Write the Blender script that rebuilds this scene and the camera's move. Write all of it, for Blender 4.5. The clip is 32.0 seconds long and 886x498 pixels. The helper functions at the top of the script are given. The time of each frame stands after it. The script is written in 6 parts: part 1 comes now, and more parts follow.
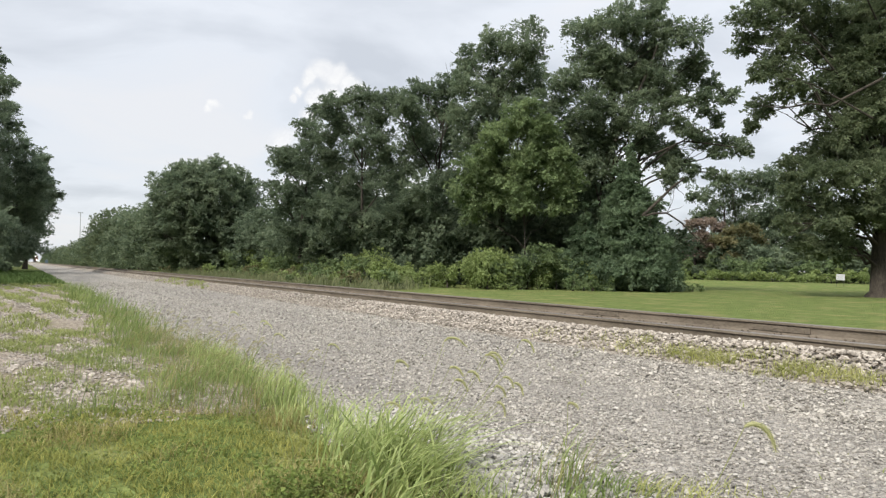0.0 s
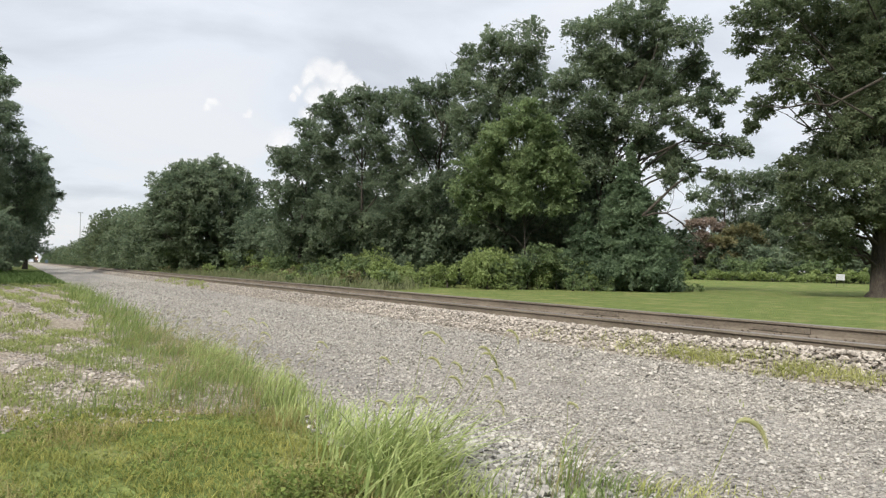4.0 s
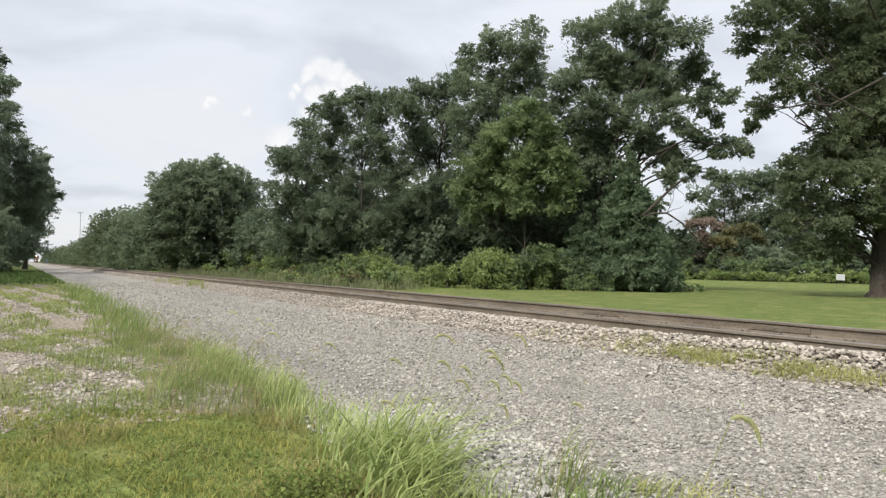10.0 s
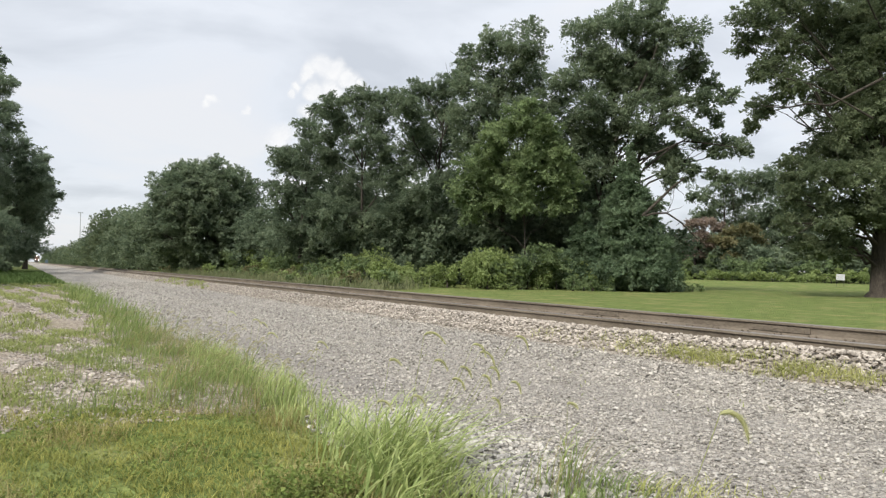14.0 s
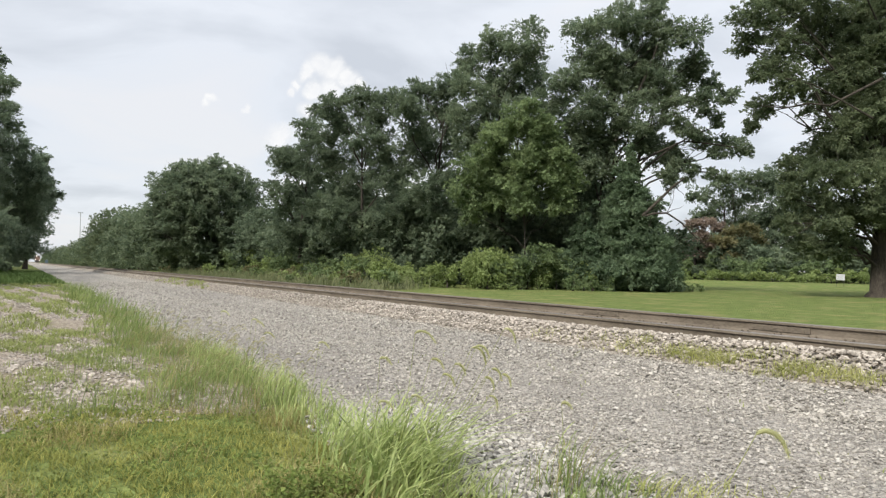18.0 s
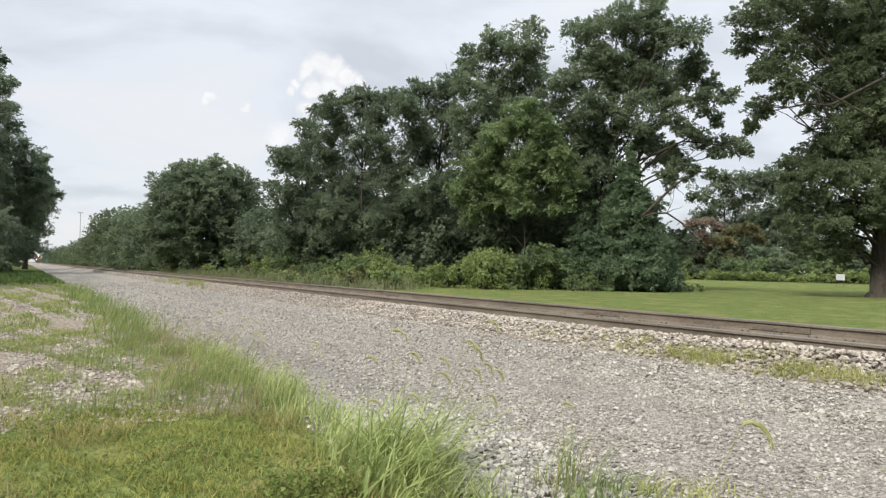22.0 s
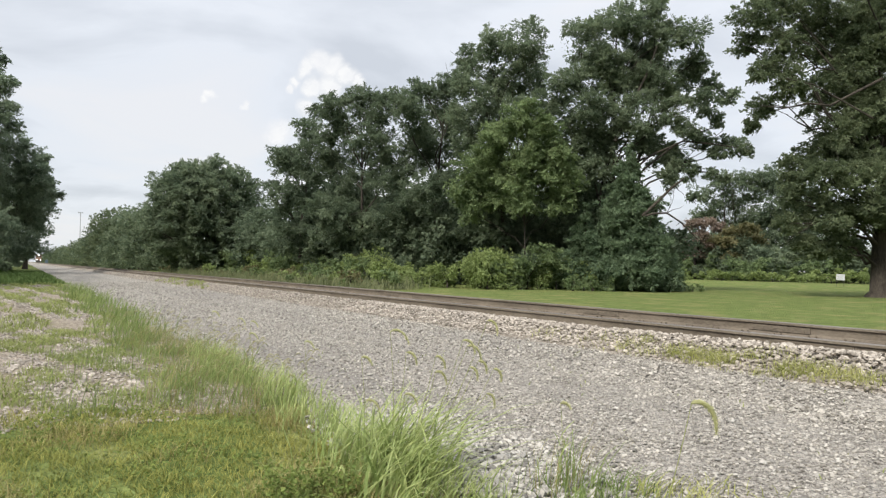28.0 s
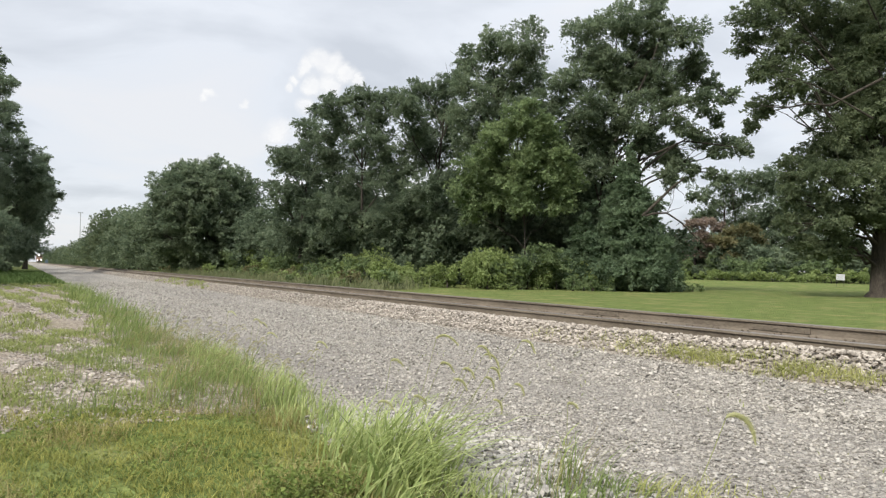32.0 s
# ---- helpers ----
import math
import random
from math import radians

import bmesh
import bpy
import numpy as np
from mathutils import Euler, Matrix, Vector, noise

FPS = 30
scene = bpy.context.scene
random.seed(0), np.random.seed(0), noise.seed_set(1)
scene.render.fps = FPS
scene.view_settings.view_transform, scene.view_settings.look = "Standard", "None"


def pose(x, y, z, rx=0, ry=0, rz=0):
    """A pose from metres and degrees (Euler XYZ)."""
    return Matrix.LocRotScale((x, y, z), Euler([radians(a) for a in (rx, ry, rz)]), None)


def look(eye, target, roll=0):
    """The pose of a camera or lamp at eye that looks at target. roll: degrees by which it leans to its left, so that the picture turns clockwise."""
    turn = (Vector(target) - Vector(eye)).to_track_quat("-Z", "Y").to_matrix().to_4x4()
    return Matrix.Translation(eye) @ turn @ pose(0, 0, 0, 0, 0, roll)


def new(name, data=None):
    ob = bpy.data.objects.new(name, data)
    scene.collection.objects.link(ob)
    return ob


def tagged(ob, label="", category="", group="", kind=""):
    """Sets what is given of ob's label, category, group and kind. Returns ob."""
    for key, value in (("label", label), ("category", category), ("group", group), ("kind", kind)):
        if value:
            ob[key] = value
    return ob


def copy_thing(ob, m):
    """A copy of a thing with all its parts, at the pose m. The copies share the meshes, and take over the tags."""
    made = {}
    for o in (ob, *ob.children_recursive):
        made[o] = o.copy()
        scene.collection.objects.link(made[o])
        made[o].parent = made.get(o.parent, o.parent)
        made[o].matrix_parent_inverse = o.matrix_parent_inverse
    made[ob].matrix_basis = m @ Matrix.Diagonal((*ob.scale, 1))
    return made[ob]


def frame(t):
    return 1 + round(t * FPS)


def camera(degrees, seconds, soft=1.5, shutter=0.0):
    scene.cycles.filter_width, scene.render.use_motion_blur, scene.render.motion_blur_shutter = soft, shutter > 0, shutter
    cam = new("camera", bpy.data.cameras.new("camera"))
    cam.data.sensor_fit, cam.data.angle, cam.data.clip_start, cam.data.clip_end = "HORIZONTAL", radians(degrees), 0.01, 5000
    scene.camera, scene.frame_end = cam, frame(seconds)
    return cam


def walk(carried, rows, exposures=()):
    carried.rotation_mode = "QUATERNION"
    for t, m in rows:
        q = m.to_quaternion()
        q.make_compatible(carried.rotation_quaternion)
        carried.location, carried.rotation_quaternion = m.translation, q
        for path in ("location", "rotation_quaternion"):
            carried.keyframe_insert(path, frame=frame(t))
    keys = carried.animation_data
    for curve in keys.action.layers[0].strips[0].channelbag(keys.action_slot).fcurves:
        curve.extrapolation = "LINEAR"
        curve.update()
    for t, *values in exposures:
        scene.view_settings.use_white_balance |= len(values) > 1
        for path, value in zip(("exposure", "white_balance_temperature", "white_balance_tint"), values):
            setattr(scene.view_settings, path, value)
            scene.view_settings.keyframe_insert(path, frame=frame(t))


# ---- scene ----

# ---------------------------------------------------------------- camera
YAW = 31.16
cam = camera(65, 32.0, soft=1.3)
EYE = Vector((0, 0, 1.5))
PITCH = 1.47
AIM = (EYE.x + math.sin(radians(YAW)), EYE.y + math.cos(radians(YAW)), EYE.z + math.tan(radians(PITCH)))
walk(cam, [(0.0, look(EYE, AIM, 0.77)), (32.0, look(EYE, AIM, 0.77))])

# ---------------------------------------------------------------- sky and sun
SUN_UP, SUN_ROUND = 47.0, 250.0          # degrees above the horizon, degrees clockwise from the track's far end


def node_tree(owner):
    owner.use_nodes = True
    tree = owner.node_tree
    tree.nodes.clear()
    return tree


def make_world():
    world = bpy.data.worlds.new("sky")
    scene.world = world
    nt = node_tree(world)
    n, l = nt.nodes, nt.links
    out = n.new("ShaderNodeOutputWorld")
    sky = n.new("ShaderNodeTexSky")
    sky.sky_type, sky.sun_disc = "NISHITA", False
    sky.sun_elevation, sky.sun_rotation = radians(SUN_UP), radians(SUN_ROUND)
    clear = n.new("ShaderNodeBackground")
    clear.inputs[1].default_value = 0.10
    l.new(sky.outputs[0], clear.inputs[0])
    # a flat deck of cloud, seen in perspective
    co = n.new("ShaderNodeTexCoord")
    sep = n.new("ShaderNodeSeparateXYZ")
    l.new(co.outputs["Generated"], sep.inputs[0])
    up = n.new("ShaderNodeMath")
    up.operation = "MAXIMUM"
    l.new(sep.outputs[2], up.inputs[0])
    up.inputs[1].default_value = 0.0
    lift = n.new("ShaderNodeMath")
    l.new(up.outputs[0], lift.inputs[0])
    lift.inputs[1].default_value = 0.16
    deck = n.new("ShaderNodeVectorMath")
    deck.operation = "DIVIDE"
    l.new(co.outputs["Generated"], deck.inputs[0])
    l.new(lift.outputs[0], deck.inputs[1])
    move = n.new("ShaderNodeVectorMath")
    l.new(deck.outputs[0], move.inputs[0])
    move.inputs[1].default_value = (3.1, 1.7, 0)
    big = n.new("ShaderNodeTexNoise")
    big.inputs["Scale"].default_value, big.inputs["Detail"].default_value = 1.1, 7
    big.inputs["Roughness"].default_value, big.inputs["Distortion"].default_value = 0.5, 0.4
    l.new(move.outputs[0], big.inputs["Vector"])
    tone = n.new("ShaderNodeValToRGB")
    tone.color_ramp.elements[0].position, tone.color_ramp.elements[0].color = 0.36, (0.58, 0.61, 0.66, 1)
    tone.color_ramp.elements[1].position, tone.color_ramp.elements[1].color = 0.64, (0.785, 0.79, 0.812, 1)
    mid = tone.color_ramp.elements.new(0.5)
    mid.color = (0.74, 0.77, 0.82, 1)
    l.new(big.outputs[0], tone.inputs[0])
    cloud = n.new("ShaderNodeBackground")
    l.new(tone.outputs[0], cloud.inputs[0])
    # an overcast sky is brighter overhead than low down
    grow = n.new("ShaderNodeMath")
    grow.operation = "MULTIPLY_ADD"
    cube = n.new("ShaderNodeMath")
    cube.operation = "POWER"
    l.new(up.outputs[0], cube.inputs[0])
    cube.inputs[1].default_value = 3.0
    l.new(cube.outputs[0], grow.inputs[0])
    grow.inputs[1].default_value, grow.inputs[2].default_value = 1.9, 1.0
    l.new(grow.outputs[0], cloud.inputs[1])
    mix = n.new("ShaderNodeMixShader")
    mix.inputs[0].default_value = 0.86
    l.new(clear.outputs[0], mix.inputs[1])
    l.new(cloud.outputs[0], mix.inputs[2])
    l.new(mix.outputs[0], out.inputs[0])


make_world()
sun = new("sun", bpy.data.lights.new("sun", "SUN"))
sun.data.energy, sun.data.angle, sun.data.color = 4.3, radians(12), (1.0, 0.93, 0.82)
_e, _a = radians(SUN_UP), radians(SUN_ROUND)
sun.matrix_world = look((math.sin(_a) * math.cos(_e) * 50, math.cos(_a) * math.cos(_e) * 50, math.sin(_e) * 50), (0, 0, 0))
scene.view_settings.exposure = 0.215

# ---------------------------------------------------------------- materials


def socket(nt, shader, name, value):
    shader.inputs[name].default_value = value


def rgba(c):
    return (c[0], c[1], c[2], 1)


def surface(name, dark, light, scale=3.0, fine=40.0, rough=0.85, metal=0.0, bump=0.3, depth=0.01, spec=0.3, ramp=(0.35, 0.65), island=0.0,
            third=None, third_scale=0.5, third_at=(0.5, 0.6), stretch=(1, 1, 1)):
    """Two noises, coarse and fine, mixed between two colours; an optional third colour in large patches; relief from the fine noise."""
    m = bpy.data.materials.new(name)
    nt = node_tree(m)
    n, l = nt.nodes, nt.links
    out = n.new("ShaderNodeOutputMaterial")
    sh = n.new("ShaderNodeBsdfPrincipled")
    l.new(sh.outputs[0], out.inputs[0])
    co = n.new("ShaderNodeTexCoord")
    mp = n.new("ShaderNodeMapping")
    mp.inputs["Scale"].default_value = stretch
    l.new(co.outputs["Object"], mp.inputs[0])
    a = n.new("ShaderNodeTexNoise")
    a.inputs["Scale"].default_value, a.inputs["Detail"].default_value = scale, 4
    l.new(mp.outputs[0], a.inputs["Vector"])
    b = n.new("ShaderNodeTexNoise")
    b.inputs["Scale"].default_value, b.inputs["Detail"].default_value = fine, 3
    l.new(mp.outputs[0], b.inputs["Vector"])
    mix = n.new("ShaderNodeMix")
    mix.inputs[0].default_value = 0.5
    l.new(a.outputs[0], mix.inputs[2])
    l.new(b.outputs[0], mix.inputs[3])
    last = mix.outputs[0]
    if island:
        geo = n.new("ShaderNodeNewGeometry")
        rnd = n.new("ShaderNodeMix")
        rnd.inputs[0].default_value = island
        l.new(last, rnd.inputs[2])
        info = n.new("ShaderNodeObjectInfo")
        both = n.new("ShaderNodeMath")
        l.new(geo.outputs["Random Per Island"], both.inputs[0])
        l.new(info.outputs["Random"], both.inputs[1])
        part_of = n.new("ShaderNodeMath")
        part_of.operation = "FRACT"
        l.new(both.outputs[0], part_of.inputs[0])
        l.new(part_of.outputs[0], rnd.inputs[3])
        last = rnd.outputs[0]
    cr = n.new("ShaderNodeValToRGB")
    cr.color_ramp.elements[0].position, cr.color_ramp.elements[0].color = ramp[0], rgba(dark)
    cr.color_ramp.elements[1].position, cr.color_ramp.elements[1].color = ramp[1], rgba(light)
    l.new(last, cr.inputs[0])
    col = cr.outputs[0]
    if third:
        c = n.new("ShaderNodeTexNoise")
        c.inputs["Scale"].default_value, c.inputs["Detail"].default_value = third_scale, 5
        l.new(mp.outputs[0], c.inputs["Vector"])
        mr = n.new("ShaderNodeMapRange")
        mr.inputs[1].default_value, mr.inputs[2].default_value = third_at
        l.new(c.outputs[0], mr.inputs[0])
        mc = n.new("ShaderNodeMix")
        mc.data_type = "RGBA"
        l.new(mr.outputs[0], mc.inputs[0])
        l.new(col, mc.inputs[6])
        mc.inputs[7].default_value = rgba(third)
        col = mc.outputs[2]
    l.new(col, sh.inputs["Base Color"])
    socket(nt, sh, "Roughness", rough)
    socket(nt, sh, "Metallic", metal)
    socket(nt, sh, "Specular IOR Level", spec)
    if bump:
        bp = n.new("ShaderNodeBump")
        bp.inputs["Strength"].default_value, bp.inputs["Distance"].default_value = bump, depth
        l.new(b.outputs[0], bp.inputs["Height"])
        l.new(bp.outputs[0], sh.inputs["Normal"])
    return m


def pebbles_material(name, dark, light, size, patch_colour, patch_scale, patch_at, relief=0.02, stretch=(1, 1, 1)):
    """Packed crushed stone: cells of two sizes, each with a tone of its own, sunk at the joints, with slow patches of dust."""
    m = bpy.data.materials.new(name)
    nt = node_tree(m)
    n, l = nt.nodes, nt.links
    out = n.new("ShaderNodeOutputMaterial")
    sh = n.new("ShaderNodeBsdfPrincipled")
    l.new(sh.outputs[0], out.inputs[0])
    co = n.new("ShaderNodeTexCoord")
    cells = []
    for k in (1.0, 0.45):
        v = n.new("ShaderNodeTexVoronoi")
        v.inputs["Scale"].default_value = 1 / (size * k)
        l.new(co.outputs["Object"], v.inputs["Vector"])
        cells.append(v)
    tone = n.new("ShaderNodeMix")
    tone.inputs[0].default_value = 0.45
    for k, v in enumerate(cells):
        grey = n.new("ShaderNodeSeparateColor")
        l.new(v.outputs["Color"], grey.inputs[0])
        l.new(grey.outputs[0], tone.inputs[2 + k])
    cr = n.new("ShaderNodeValToRGB")
    cr.color_ramp.elements[0].position, cr.color_ramp.elements[0].color = 0.15, rgba(dark)
    cr.color_ramp.elements[1].position, cr.color_ramp.elements[1].color = 0.85, rgba(light)
    l.new(tone.outputs[0], cr.inputs[0])
    mp = n.new("ShaderNodeMapping")
    mp.inputs["Scale"].default_value = stretch
    l.new(co.outputs["Object"], mp.inputs[0])
    c = n.new("ShaderNodeTexNoise")
    c.inputs["Scale"].default_value, c.inputs["Detail"].default_value = patch_scale, 6
    l.new(mp.outputs[0], c.inputs["Vector"])
    mr = n.new("ShaderNodeMapRange")
    mr.inputs[1].default_value, mr.inputs[2].default_value, mr.inputs[4].default_value = patch_at[0], patch_at[1], 0.75
    l.new(c.outputs[0], mr.inputs[0])
    mc = n.new("ShaderNodeMix")
    mc.data_type = "RGBA"
    l.new(mr.outputs[0], mc.inputs[0])
    l.new(cr.outputs[0], mc.inputs[6])
    mc.inputs[7].default_value = rgba(patch_colour)
    l.new(mc.outputs[2], sh.inputs["Base Color"])
    socket(nt, sh, "Roughness", 0.92)
    socket(nt, sh, "Specular IOR Level", 0.1)
    hill = n.new("ShaderNodeMath")
    l.new(cells[0].outputs["Distance"], hill.inputs[0])
    l.new(cells[1].outputs["Distance"], hill.inputs[1])
    bp = n.new("ShaderNodeBump")
    bp.invert = True
    bp.inputs["Strength"].default_value, bp.inputs["Distance"].default_value = 0.9, relief
    l.new(hill.outputs[0], bp.inputs["Height"])
    l.new(bp.outputs[0], sh.inputs["Normal"])
    return m


def leaf_material(name, dark, light, through_light=0.3, gloss=0.45, patch=0.35, sheen=0.22):
    """Leaves: each its own tone, with slow changes over the crown, and light passing through."""
    m = bpy.data.materials.new(name)
    nt = node_tree(m)
    n, l = nt.nodes, nt.links
    out = n.new("ShaderNodeOutputMaterial")
    geo = n.new("ShaderNodeNewGeometry")
    co = n.new("ShaderNodeTexCoord")
    no = n.new("ShaderNodeTexNoise")
    no.inputs["Scale"].default_value, no.inputs["Detail"].default_value = patch, 3
    l.new(co.outputs["Object"], no.inputs["Vector"])
    mix = n.new("ShaderNodeMix")
    mix.inputs[0].default_value = 0.34
    l.new(no.outputs[0], mix.inputs[2])
    l.new(geo.outputs["Random Per Island"], mix.inputs[3])
    cr = n.new("ShaderNodeValToRGB")
    cr.color_ramp.elements[0].position, cr.color_ramp.elements[0].color = 0.25, rgba(dark)
    cr.color_ramp.elements[1].position, cr.color_ramp.elements[1].color = 0.75, rgba(light)
    l.new(mix.outputs[0], cr.inputs[0])
    sh = n.new("ShaderNodeBsdfPrincipled")
    l.new(cr.outputs[0], sh.inputs["Base Color"])
    socket(nt, sh, "Roughness", gloss + 0.15)
    socket(nt, sh, "Specular IOR Level", sheen)
    tr = n.new("ShaderNodeBsdfTranslucent")
    l.new(cr.outputs[0], tr.inputs[0])
    ms = n.new("ShaderNodeMixShader")
    ms.inputs[0].default_value = through_light
    l.new(sh.outputs[0], ms.inputs[1])
    l.new(tr.outputs[0], ms.inputs[2])
    l.new(ms.outputs[0], out.inputs[0])
    return m


def plain(name, colour, rough=0.5, metal=0.0, emit=0.0, spec=0.5, coat=0.0):
    m = bpy.data.materials.new(name)
    nt = node_tree(m)
    n, l = nt.nodes, nt.links
    out = n.new("ShaderNodeOutputMaterial")
    sh = n.new("ShaderNodeBsdfPrincipled")
    l.new(sh.outputs[0], out.inputs[0])
    no = n.new("ShaderNodeTexNoise")
    no.inputs["Scale"].default_value = 9
    mr = n.new("ShaderNodeMapRange")
    mr.inputs[3].default_value, mr.inputs[4].default_value = rough * 0.85, min(1, rough * 1.15)
    l.new(no.outputs[0], mr.inputs[0])
    l.new(mr.outputs[0], sh.inputs["Roughness"])
    socket(nt, sh, "Base Color", rgba(colour))
    socket(nt, sh, "Metallic", metal)
    socket(nt, sh, "Specular IOR Level", spec)
    socket(nt, sh, "Coat Weight", coat)
    if emit:
        socket(nt, sh, "Emission Color", rgba(colour))
        socket(nt, sh, "Emission Strength", emit)
    return m


